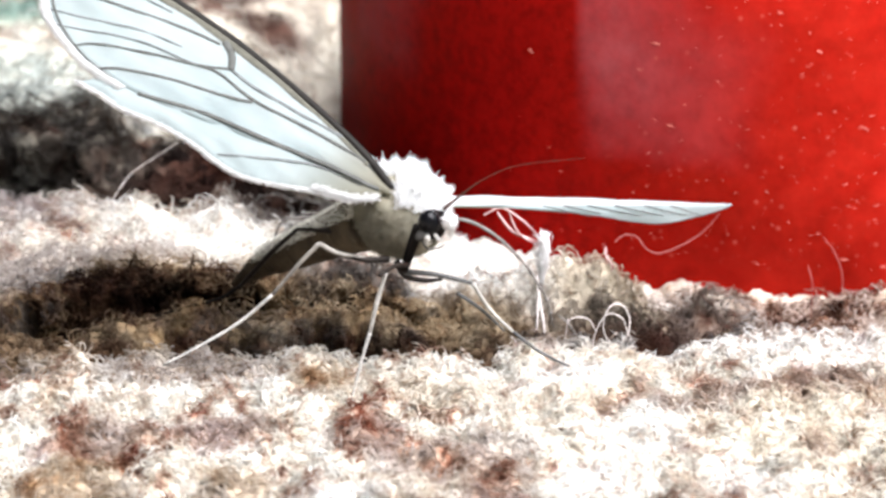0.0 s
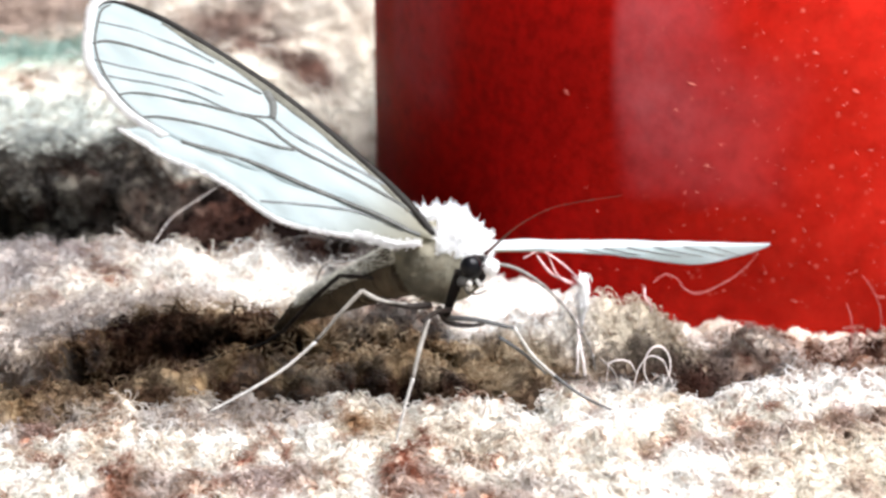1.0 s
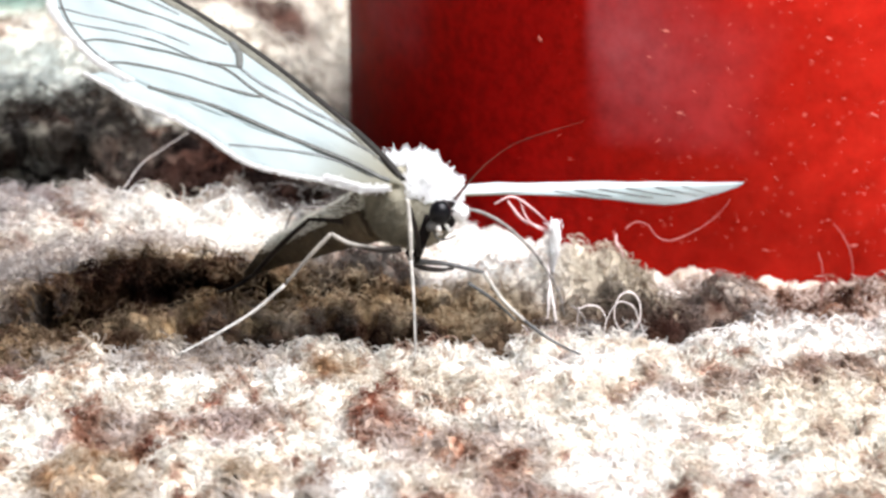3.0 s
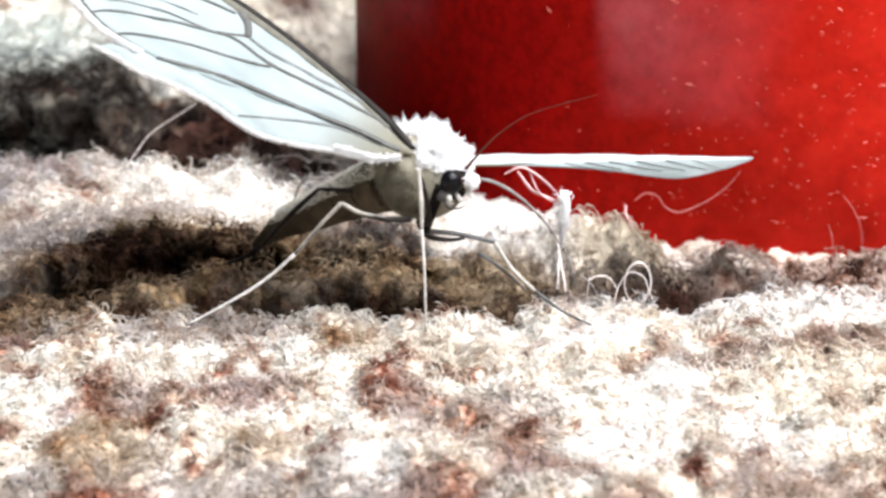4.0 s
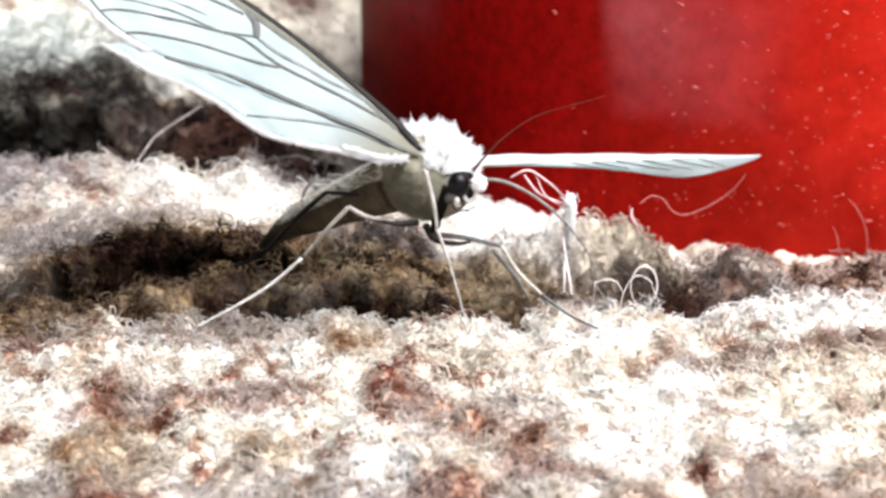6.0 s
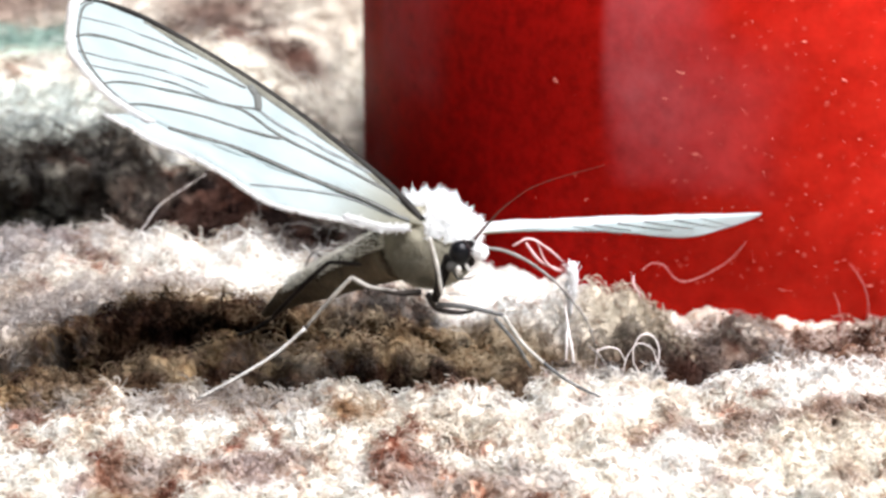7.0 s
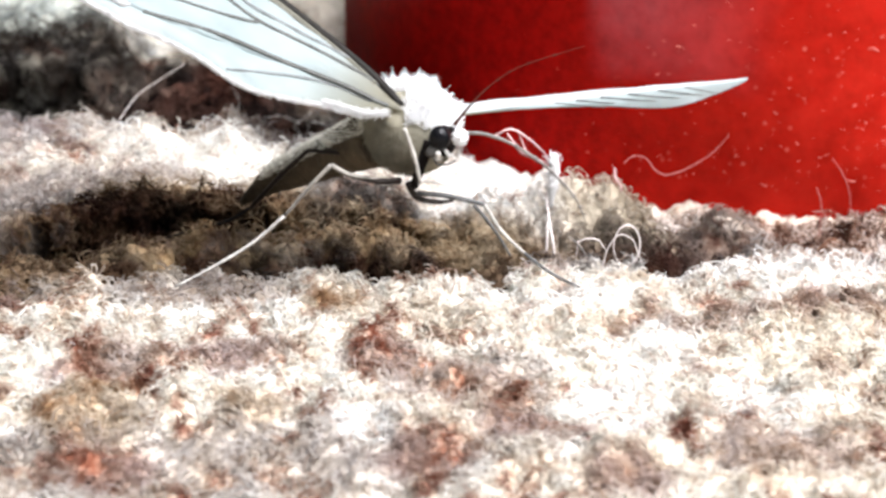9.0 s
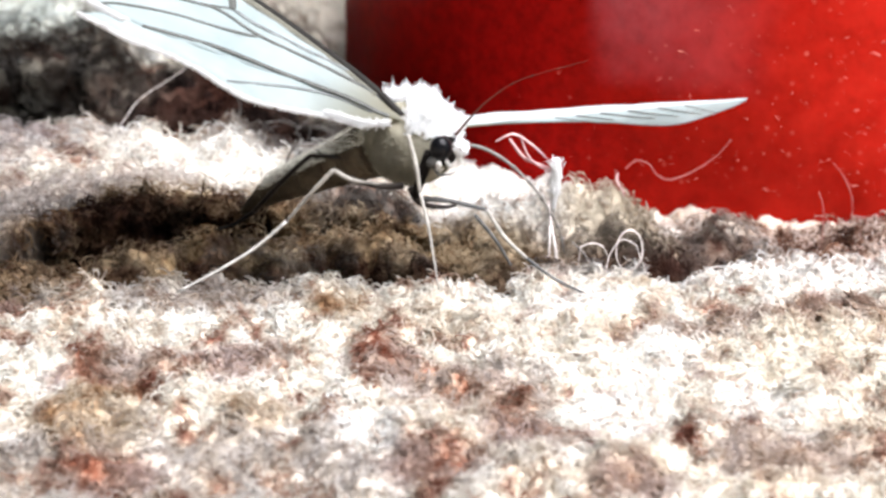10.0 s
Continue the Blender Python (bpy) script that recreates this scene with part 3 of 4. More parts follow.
# ---- the red can ----
def dust_flecks(can, R):
    """Small pale flakes of dust that cling to the side, thicker towards one flank."""
    rng = np.random.default_rng(17)
    verts, faces = [], []
    for _ in range(760):
        a = radians(-132 if rng.uniform() < 0.12 else -116) + 1.0 * rng.uniform() ** 0.8
        z = -1.0 + 18.5 * rng.uniform() ** 1.4
        size = rng.uniform(0.03, 0.09) * (2.0 if rng.uniform() < 0.08 else 1.0)
        out = np.array((math.cos(a), math.sin(a), 0.0))
        side = np.array((-math.sin(a), math.cos(a), 0.0))
        turn = rng.uniform(-0.7, 0.7)
        e1 = math.cos(turn) * side + math.sin(turn) * np.array((0, 0, 1.0))
        e2 = np.cross(out, e1)
        base = out * (R - 0.02) + np.array((0, 0, z))
        start = len(verts)
        for k in range(6):
            b = 2 * math.pi * k / 6
            verts.append(base + e1 * size * 2.4 * math.cos(b) * rng.uniform(0.4, 1.2) + e2 * size * 0.5 * math.sin(b) * rng.uniform(0.5, 1.2))
        verts.append(base + out * size * 0.5)
        faces += [(start + k, start + (k + 1) % 6, start + 6) for k in range(6)]
    return mesh_object("dust", verts, faces, DUST, can, "pale flecks of dust", smooth=False)


def build_can():
    can = new("tin_can")
    can.location = (27.9 * MM, 49.0 * MM, 0)
    tagged(can, "glossy red painted round tin, dusty and scuffed, with reflections painted as haze, standing on the rug", "tin can")
    R = 33.0

    def turned(name, outline, mat, label=""):
        sides = 128
        verts = [(r * math.cos(2 * math.pi * j / sides), r * math.sin(2 * math.pi * j / sides), z) for r, z in outline for j in range(sides)]
        faces = [(k * sides + j, k * sides + (j + 1) % sides, (k + 1) * sides + (j + 1) % sides, (k + 1) * sides + j) for k in range(len(outline) - 1) for j in range(sides)]
        faces.append(tuple(range(sides))[::-1])
        faces.append(tuple(range((len(outline) - 1) * sides, len(outline) * sides)))
        return mesh_object(name, verts, faces, mat, can, label)

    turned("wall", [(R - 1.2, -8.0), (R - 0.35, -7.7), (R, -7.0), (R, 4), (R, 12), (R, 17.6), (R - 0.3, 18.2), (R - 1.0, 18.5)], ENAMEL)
    dust_flecks(can, R)
    return can


build_can()


# ---- the moth ----
def build_moth():
    rng = np.random.default_rng(11)
    moth = new("moth")
    tagged(moth, "white black-veined moth with raised wings, standing on the wool rug", "moth")
    made = {}

    def add(name, geometry, mat, parent=moth, label=""):
        ob = mesh_object(name, *geometry, mat, parent, label)
        return ob

    # thorax: heading to the picture's right and a little to the viewer
    head_way = np.array([0.86, -0.45, -0.14])
    head_way /= np.linalg.norm(head_way)
    across = np.cross((0, 0, 1), head_way)
    across /= np.linalg.norm(across)
    above = np.cross(head_way, across)
    centre = np.array([-0.1, 2.15, 7.15])
    axes = (head_way * 2.3, across * 2.0, above * 2.05)
    thorax = add("thorax", ellipsoid(centre, axes, rough=0.10), GREYFUR, moth, "buff scaled thorax, shaded below")
    # dense white fur over the back and the collar, thin buff fur on the flank
    places, normals, low, lown = [], [], [], []
    for _ in range(15000):
        u = rng.normal(0, 1, 3)
        u /= np.linalg.norm(u)
        p = centre + u[0] * axes[0] + u[1] * axes[1] + u[2] * axes[2]
        n = u[0] * axes[0] / 7.3 + u[1] * axes[1] / 4.4 + u[2] * axes[2] / 5.1
        n = n / np.linalg.norm(n)
        if u[0] > 0.55 and u[1] < -0.1 and u[2] < 0.25:
            continue
        if u[2] > 0.12 + 0.12 * u[0] + 0.42 * max(0.0, -u[1]) and not (p[0] < -0.2 and p[1] < 1.9):
            places.append(p - 0.15 * n)
            normals.append(n)
        else:
            low.append(p - 0.1 * n)
            lown.append(n)
    cap_verts, cap_faces = ellipsoid(centre, [a * 1.05 for a in axes], 26, 36, 0.06)
    kept = []
    for face in cap_faces:
        q = sum(np.array(cap_verts[i]) for i in face) / 4 - centre
        u = [q @ a / (a @ a) for a in axes]
        if u[2] > 0.2 + 0.12 * u[0] + 0.42 * max(0.0, -u[1]) and not (u[0] > 0.5 and u[1] < -0.1 and u[2] < 0.3) and not (q[0] < -0.08 and q[1] < 0.25):
            kept.append(face)
    add("fur", joined([(cap_verts, kept), hairs(places, normals, 0.62, 0.036, (-0.25, 0.0, 0.15), rng, 0.24)]), FUR, thorax, "dense white woolly fur on the back")
    add("fur", hairs(low, lown, 0.34, 0.022, (-0.9, 0.3, -1.0), rng, 0.12), GREYFUR, thorax, "short buff fur on the flank")

    clumps, clump_ways = [], []
    for _ in range(75):
        a = rng.normal(0, 1, 3)
        a[2] = abs(a[2]) + 0.35
        a /= np.linalg.norm(a)
        if a[0] > 0.6 and a[1] < -0.1:
            continue
        n = a[0] * axes[0] / 7.3 + a[1] * axes[1] / 4.4 + a[2] * axes[2] / 5.1
        n /= np.linalg.norm(n)
        way = n + rng.normal(0, 0.3, 3) + (-0.15, 0, 0.1)
        if (a[0] < 0.2 and a[1] < 0.1) or (a[1] < -0.3 and a[2] < 0.75):
            continue
        for _ in range(26):
            off = rng.normal(0, 0.16, 3)
            clumps.append(centre + a[0] * axes[0] + a[1] * axes[1] + a[2] * axes[2] + off)
            clump_ways.append(way - off * 0.9)
    add("fur", hairs(clumps, clump_ways, 0.68, 0.035, (0, 0, 0), rng, 0.08), FUR, thorax, "pointed tufts of white fur")

    # abdomen, slim and drooping behind
    line = [(-1.6, 2.6, 6.6), (-3.3, 4.0, 5.4), (-5.4, 5.4, 3.95), (-7.3, 6.7, 2.6), (-8.8, 7.7, 1.1)]
    abdomen = add("abdomen", tube(line, [1.45, 1.2, 0.95, 0.65, 0.2], 26, 18), BROWNFUR, moth, "slim brown abdomen, drooping behind")
    path = spline(line, 40)
    for k in range(6, 36, 6):
        ring = [tuple(path[k]), tuple(path[k + 1])]
        r = np.interp(k / 39, [0, 0.25, 0.5, 0.75, 1], [1.45, 1.2, 0.95, 0.65, 0.2])
        add("segment", tube(ring, [r * 1.03, r * 1.0], 3, 18), BROWNFUR, abdomen)
    spots, ways = [], []
    for _ in range(9000):
        k = int(rng.uniform(0, 29))
        a = rng.uniform(0, 2 * math.pi)
        n = np.array([0.5 * math.cos(a), 0.7 * math.cos(a), math.sin(a)])
        n /= np.linalg.norm(n)
        r = np.interp(k / 39, [0, 0.25, 0.5, 0.75, 1], [1.45, 1.2, 0.95, 0.65, 0.2])
        if n[2] < 0.35:
            continue
        spots.append(path[k] + n * r * 0.95)
        ways.append(n)
    add("fur", hairs(spots, ways, 0.45, 0.022, (-1.2, 0.8, -0.4), rng, 0.09), PALEFUR, abdomen, "pale hair along the back")

    # head with eyes, face, palps and proboscis
    head = add("head", ellipsoid((1.45, -0.5, 7.55), ((0.6, -0.2, 0.1), (0.2, 0.65, 0), (-0.1, 0, 0.72)), 12, 18, 0.1), DARKFUR, moth, "dark scaled head")
    made["head"] = head
    add("eye", ellipsoid((1.30, -1.38, 8.0), ((0.52, 0.06, 0.04), (-0.05, 0.48, 0), (-0.05, 0, 0.57)), 16, 24), EYE, head, "glossy black compound eye")
    add("eye", ellipsoid((1.8, 0.35, 7.45), ((0.4, 0.06, 0.05), (-0.05, 0.35, 0), (-0.05, 0, 0.5)), 12, 18), EYE, head, "glossy black compound eye")
    tuft, tn = [], []
    for _ in range(320):
        u = rng.normal(0, 1, 3)
        u /= np.linalg.norm(u)
        tuft.append(np.array((2.2, -1.75, 8.15)) + u * (0.2, 0.2, 0.22))
        tn.append(u)
    add("face", joined([ellipsoid((2.2, -1.75, 8.15), ((0.24, 0, 0), (0, 0.22, 0), (0, 0, 0.26)), 10, 14, 0.25), hairs(tuft, tn, 0.24, 0.05, (0.4, -0.1, -0.25), rng, 0.3)]), WHITELINT, head, "white scale tuft between the antennae")
    add("cheek", ellipsoid((1.02, -1.42, 7.42), ((0.36, 0.05, 0.05), (-0.05, 0.3, 0), (0.1, 0, 0.34)), 12, 16, 0.15), GREYSCALE, head, "grey scaled cheek below the eye")
    add("cheek", ellipsoid((1.22, -1.68, 7.3), ((0.13, 0, 0.04), (0, 0.12, 0), (-0.04, 0, 0.17)), 10, 14, 0.2), PALELEG, head, "pale spot on the face")
    add("palp", tube([(1.55, -1.5, 7.45), (1.75, -1.75, 7.25), (1.95, -1.8, 7.35)], [0.10, 0.11, 0.05], 8, 8), PALELEG, head)
    add("palp", tube([(1.05, -1.5, 7.3), (1.15, -1.75, 7.05), (1.4, -1.8, 7.1)], [0.07, 0.07, 0.04], 8, 8), SHINLEG, head)
    add("proboscis", tube([(0.95, -1.2, 7.05), (1.2, -1.5, 6.75), (1.7, -1.6, 6.8), (2.05, -1.5, 6.95)], [0.05, 0.05, 0.045, 0.03], 14, 6), GREYLEG, head)
    add("neck", tube([(0.85, -0.6, 7.5), (0.5, -0.65, 6.5), (0.15, -0.35, 5.2)], [0.30, 0.26, 0.20], 12, 12), DARKFUR, moth, "dark scaled throat and fore hips")

    def antenna(name, points, mat, label, size, root):
        ant = add(name, tube(points, [size * root, size * (1 + root) / 2, size * 0.8, size * 0.6, size * 0.35], 40, 6), mat, moth, label)
        knots = spline(points, 60)
        for k in range(16, 58, 6):
            add("segment", tube([knots[k], knots[k + 1]], [size * 1.2, size * 1.1], 3, 6), mat, ant)
        return ant

    made["antenna_up"] = antenna("antenna", [(0, 0, 0), (0.8, 0.2, 0.85), (1.7, 0.5, 1.6), (3.2, 0.9, 2.35), (6.2, 1.4, 3.0)], ANTDARK, "thin dark antenna lifted over the far wing", 0.032, 2.8)
    made["antenna_down"] = antenna("antenna", [(0, 0, 0), (1.0, -0.4, -0.05), (2.1, -0.5, -0.65), (3.3, -0.5, -1.8), (4.2, -0.5, -3.1), (4.7, -0.5, -4.1), (4.95, -0.5, -5.2)], ANTENNA, "grey antenna curving down to the wool", 0.085, 1.0)

    # near wing pair, seen on its pale underside; x runs from root to tip, y from front edge to back edge
    def flat(points):
        return [(u, v, 0.0) for u, v in points]

    def membrane(front, rear, camber, seed):
        """A sheet between a front and a rear edge, both from root to tip, slightly arched and rippled, with real thickness."""
        nu, nv, thick = 56, 18, 0.035
        a, b = spline(flat(front), nu), spline(flat(rear), nu)
        top = []
        for i in range(nu):
            for j in range(nv):
                s = j / (nv - 1)
                p = a[i] * (1 - s) + b[i] * s
                z = camber * math.sin(math.pi * s) * math.sin(math.pi * (0.1 + 0.85 * i / nu))
                z += 0.10 * noise.noise(Vector((p[0] * 0.5, p[1] * 1.6, seed)))
                top.append((p[0], p[1], p[2] + z))
        low = [(x, y, z - thick) for x, y, z in top]
        faces = []
        n = nu * nv
        for i in range(nu - 1):
            for j in range(nv - 1):
                k = i * nv + j
                faces.append((k, k + 1, k + nv + 1, k + nv))
                faces.append((n + k, n + k + nv, n + k + nv + 1, n + k + 1))
        edge = [i * nv for i in range(nu)], [i * nv + nv - 1 for i in range(nu)]
        for chain, flip in zip(edge, (False, True)):
            for p, q in zip(chain[:-1], chain[1:]):
                f = (p, q, n + q, n + p)
                faces.append(f[::-1] if flip else f)
        return top + low, faces

    def fringe(line, out, length, seed):
        """White scales that stand out from a wing's margin."""
        r = np.random.default_rng(seed)
        places = [line[int(k)] * (1 - k % 1) + line[int(k) + 1] * (k % 1) + r.normal(0, 0.02, 3) for k in r.uniform(0, len(line) - 1.01, 4200)]
        centre_of = np.array(out, float)
        ways = [(p - centre_of) / np.linalg.norm(p - centre_of) for p in places]
        return hairs(places, ways, length, 0.028, (0, 0, 0), r, 0.18)

    FORE_FRONT = [(0.0, -0.5), (1.67, -1.02), (3.52, -1.38), (5.68, -1.66), (8.21, -1.9), (10.97, -2.0), (13.98, -1.89), (17.26, -1.63), (19.3, -1.08), (20.02, -0.6), (20.14, 0.0)]
    FORE_REAR = [(-0.1, -0.2), (2.6, 0.6), (5.0, 1.3), (8.0, 2.2), (10.6, 3.0), (12.8, 3.5), (15.02, 3.62), (17.09, 3.12), (18.4, 2.45), (19.55, 1.0), (20.14, 0.06)]
    HIND_FRONT = [(0.24, -0.2), (3.0, 0.0), (6.0, 0.5), (9.0, 1.2), (11.5, 2.0), (13.2, 3.0), (14.64, 4.6)]
    HIND_REAR = [(0.3, 0.5), (1.2, 1.3), (2.9, 2.0), (4.42, 2.87), (5.96, 3.56), (7.33, 3.68), (8.6, 3.66), (10.62, 3.98), (12.06, 4.42), (13.34, 4.5), (14.64, 4.66)]
    FORE_VEINS = [
        # from root or cell outwards: points along the wing, then width and material
        (((13.86, -1.23), (15.06, -0.99), (17.46, -0.27), (18.62, 0.25), (19.53, 0.73)), 0.045, PALEVEIN),
        (((11.03, -1.34), (13.18, -0.77), (15.87, 0.23), (18.21, 1.22), (18.84, 1.81)), 0.065, VEIN),
        (((12.23, 0.09), (14.2, 0.66), (15.44, 1.27), (18.0, 2.45)), 0.05, PALEVEIN),
        (((10.99, 0.42), (13.53, 1.1), (14.82, 1.64), (17.21, 2.94)), 0.045, PALEVEIN),
        (((9.77, -0.49), (10.77, 0.25), (13.25, 1.49), (15.39, 2.68), (16.03, 3.33)), 0.055, VEIN),
        (((7.77, 0.26), (8.74, 0.79), (11.36, 1.79), (13.57, 2.88), (14.37, 3.58)), 0.065, VEIN),
        (((1.23, -0.73), (2.17, -0.78), (5.19, -0.35), (7.81, 0.19), (9.9, 0.06), (10.87, 0.35)), 0.075, VEIN),
        (((10.98, -1.6), (10.25, -1.19), (9.73, -0.53)), 0.19, VEIN),
        (((2.1, -1.2), (3.11, -1.2), (5.79, -0.77), (8.25, -0.46), (9.54, -0.5)), 0.085, PALEVEIN),
        (((19.75, -0.5), (19.9, 0.03), (19.36, 1.0), (18.6, 1.98), (17.0, 3.0), (15.0, 3.5), (13.7, 3.5)), 0.05, VEIN),
        (((0.5, -0.08), (1.6, 0.22), (3.27, 0.62), (6.59, 1.54), (9.39, 2.25), (11.93, 3.3)), 0.105, VEIN),
    ]
    HIND_VEINS = [
        (((1.25, 0.23), (3.43, 0.88), (4.6, 1.6), (7.1, 3.3)), 0.06, PALEVEIN),
    ]

    def laid(points, lift):
        return [(u, v, lift) for u, v in points]

    def wing(name, front, rear, veins, camber, parent, label, seed):
        sheet = membrane(front, rear, camber, seed)
        top = np.array(sheet[0][: len(sheet[0]) // 2])
        w = add(name, sheet, WING, parent, label)

        def lying(points):
            out = []
            for p in spline([(a, b, 0.0) for a, b in points], 12):
                k = np.argmin((top[:, 0] - p[0]) ** 2 + (top[:, 1] - p[1]) ** 2)
                out.append((p[0], p[1], top[k, 2] + 0.03))
            return out

        for points, width, tone in veins:
            end, before = np.array(points[-1]), np.array(points[-2])
            points = points + (tuple(end + 0.08 * (end - before) / np.linalg.norm(end - before)),)
            add("vein", tube(lying(points), [width * 1.15, width * 1.1, width * 0.7], 26, 6, 0.4), tone, w)
        return w

    root = np.array([-0.72, 0.5, 8.56])
    u = np.array([-0.8046, 0.3419, 0.4855])
    v = np.array([-0.4924, -0.8411, -0.2239])
    n = np.cross(u, v)
    near = Matrix((u, v, n)).transposed().to_4x4()
    near.translation = Vector(root) * MM
    made["near_wing_base"] = near
    fore = wing("forewing", FORE_FRONT, FORE_REAR, FORE_VEINS, 0.25, moth, "translucent white forewing with dark grey veins", 2.0)
    add("front_edge", tube(laid(FORE_FRONT, 0.05), [0.20, 0.22, 0.20, 0.19, 0.21, 0.19, 0.15, 0.09, 0.04], 50, 7, 0.9), COSTA, fore, "dark brown front edge")
    add("front_band", tube([(a, b + 0.30, 0.09) for a, b in FORE_FRONT[1:-3]], [0.12, 0.13, 0.14, 0.18, 0.26, 0.22, 0.08], 50, 6, 0.18), BAND, fore, "beige band along the front edge")
    add("fringe", fringe(spline(laid(FORE_REAR[5:] + [(20.02, -0.6), (19.3, -1.1)], 0.02), 80), (11, 0.2, 0), 0.5, 21), FUR, fore, "white fringe")
    hind = wing("hindwing", HIND_FRONT, HIND_REAR, HIND_VEINS, 0.18, moth, "translucent white hindwing with grey veins", 5.0)
    add("fringe", fringe(spline(laid(HIND_REAR[1:], 0.0), 80), (7, 1.0, 0), 0.22, 22), FUR, hind, "white fringe")
    inner = spline(laid(HIND_REAR[:3], 0.06), 60)
    fluff = [inner[int(k)] + rng.normal(0, 0.07, 3) - (0, 0.22, 0) for k in rng.uniform(0, 59, 1300)]
    add("fluff", hairs(fluff, [(0.35, 0.9, 0.15)] * len(fluff), 0.26, 0.032, (0, 0, 0), rng, 0.16), FUR, hind, "white fluff at the wing root")
    made["forewing"], made["hindwing"] = fore, hind

    # far wing pair, seen almost edge on: the lit upper side bends over to the shaded front strip
    B2, T2 = np.array([1.9, 1.7, 7.72]), np.array([17.22, 9.0, 5.38])
    fu = T2 - B2
    span = np.linalg.norm(fu)
    fu /= span
    fv = np.array([0.35, -0.86, -0.10])
    fv -= fu * (fv @ fu)
    fv /= np.linalg.norm(fv)
    fn = np.cross(fu, fv)
    far = Matrix((fu, fv, fn)).transposed().to_4x4()
    far.translation = Vector(B2) * MM
    made["far_wing_base"] = far
    upper_front = [(0, -1.1), (3, -1.1), (7, -0.95), (11, -0.55), (14.5, -0.22), (span, 0)]
    upper_rear = [(0, 0.06), (3, 0.06), (7, 0.06), (11, 0.06), (14.5, 0.05), (span, 0.03)]
    upper = add("forewing", membrane(upper_front, upper_rear, 0.12, 8.0), LITWING, moth, "white forewing held level, seen edge on")
    made["far_upper"] = upper
    lower = add("hindwing", membrane([(0, 0), (4, 0), (8, 0), (12, 0), (span, 0)], [(0, 0.08), (4, 0.16), (8, 0.45), (11, 0.86), (12.8, 0.95), (15.0, 0.62), (span - 0.5, 0.22), (span, 0.02)], -0.08, 9.0), WING, moth, "grey shaded wing strip with slanting veins")
    for a, b, width in ((5.6, 8.4, 0.028), (6.8, 9.8, 0.032), (8.2, 11.4, 0.036), (9.8, 12.8, 0.034), (11.6, 14.2, 0.03), (13.2, 15.2, 0.024)):
        add("vein", tube([(a, 0.02, -0.08), ((a + b) / 2, 0.3, -0.17), (b, 0.55, -0.12)], [width, width, width * 0.6], 10, 6, 0.35), VEIN, lower)
    made["far_lower"] = lower

    # legs that stand still
    def leg(name, pieces, label, mat):
        base = None
        for part_name, points, radii, m in pieces:
            ob = add(part_name, tube(points, radii, 18, 8), m, base or moth, "" if base else label)
            base = base or ob
        return base

    def on_rug(x, y, up=0.25):
        return (x, y, float(surface(x, y)[0]) + up)

    still = []
    foot = on_rug(-11.3, -1.1, 0.6)
    still.append(leg("leg", [
        ("leg", [(-0.6, 0.2, 5.5), (-1.6, -0.45, 5.72), (-3.1, -0.88, 6.15)], [0.17, 0.15, 0.06], DARKLEG),
        ("knee", [(-1.7, -0.52, 5.86), (-2.9, -0.95, 6.2), (-3.8, -1.0, 6.7)], [0.05, 0.11, 0.11], SHINLEG),
        ("shin", [(-3.8, -1.0, 6.7), (-4.8, -1.0, 5.6), (-6.0, -0.9, 4.1)], [0.11, 0.10, 0.085], SHINLEG),
        ("foot", [(-6.0, -0.9, 4.1), (-7.5, -0.8, 2.7), (-9.2, -0.9, 1.6), foot], [0.085, 0.075, 0.065, 0.045], PALELEG)],
        "middle leg, dark thigh and pale long foot", DARKLEG))
    end = on_rug(-12.9, 7.0)
    still.append(leg("leg", [
        ("leg", [(-2.3, 2.2, 6.0), (-3.6, 2.6, 6.0), (-5.1, 3.0, 5.95)], [0.14, 0.12, 0.09], DARKLEG),
        ("shin", [(-5.1, 3.0, 5.95), (-6.5, 4.0, 4.3), (-8.2, 5.6, 1.9)], [0.10, 0.13, 0.11], DARKLEG),
        ("foot", [(-8.2, 5.6, 1.9), (-9.5, 6.4, 0.8), (-11.2, 6.8, max(0.15, end[2] + 0.2)), end], [0.11, 0.09, 0.07, 0.05], DARKLEG)],
        "dark hind leg stretched back into the shade", DARKLEG))
    toe = on_rug(8.1, -1.1, 0.5)
    still.append(leg("leg", [
        ("leg", [(0.2, 0.0, 4.95), (1.7, -0.1, 4.85), (3.4, 0.0, 4.4)], [0.14, 0.12, 0.09], GREYLEG),
        ("shin", [(3.4, 0.0, 4.4), (4.3, 0.0, 3.0), (5.4, 0.0, 1.9)], [0.10, 0.095, 0.08], FORELEG),
        ("foot", [(5.4, 0.0, 1.9), (6.5, -0.2, 1.1), (7.3, -0.4, 0.7), toe], [0.09, 0.08, 0.07, 0.05], GREYLEG)],
        "middle leg of the far side, pale and slender", DARKLEG))
    still.append(leg("leg", [
        ("leg", [(-0.2, 0.4, 5.3), (0.2, 0.6, 4.5), (1.2, 0.8, 4.2), (2.0, 1.0, 4.2)], [0.18, 0.15, 0.12, 0.07], DARKLEG)],
        "dark hind leg of the far side, tucked under", DARKLEG))
    made["still"] = still

    # fore legs that groom: each piece starts at its own joint and runs along its own x
    made["thigh"] = add("thigh", tube([(0, 0, 0), (1.6, 0, 0.18), (3.3, 0, 0)], [0.13, 0.11, 0.08], 14, 8), DARKLEG, moth, "dark fore thigh lifted beside the head")
    made["shin"] = add("shin", tube([(0, 0, 0), (1.5, 0, 0.06), (2.9, 0, 0)], [0.09, 0.11, 0.08], 16, 8), FORELEG, moth, "pale buff fore shin that grooms")
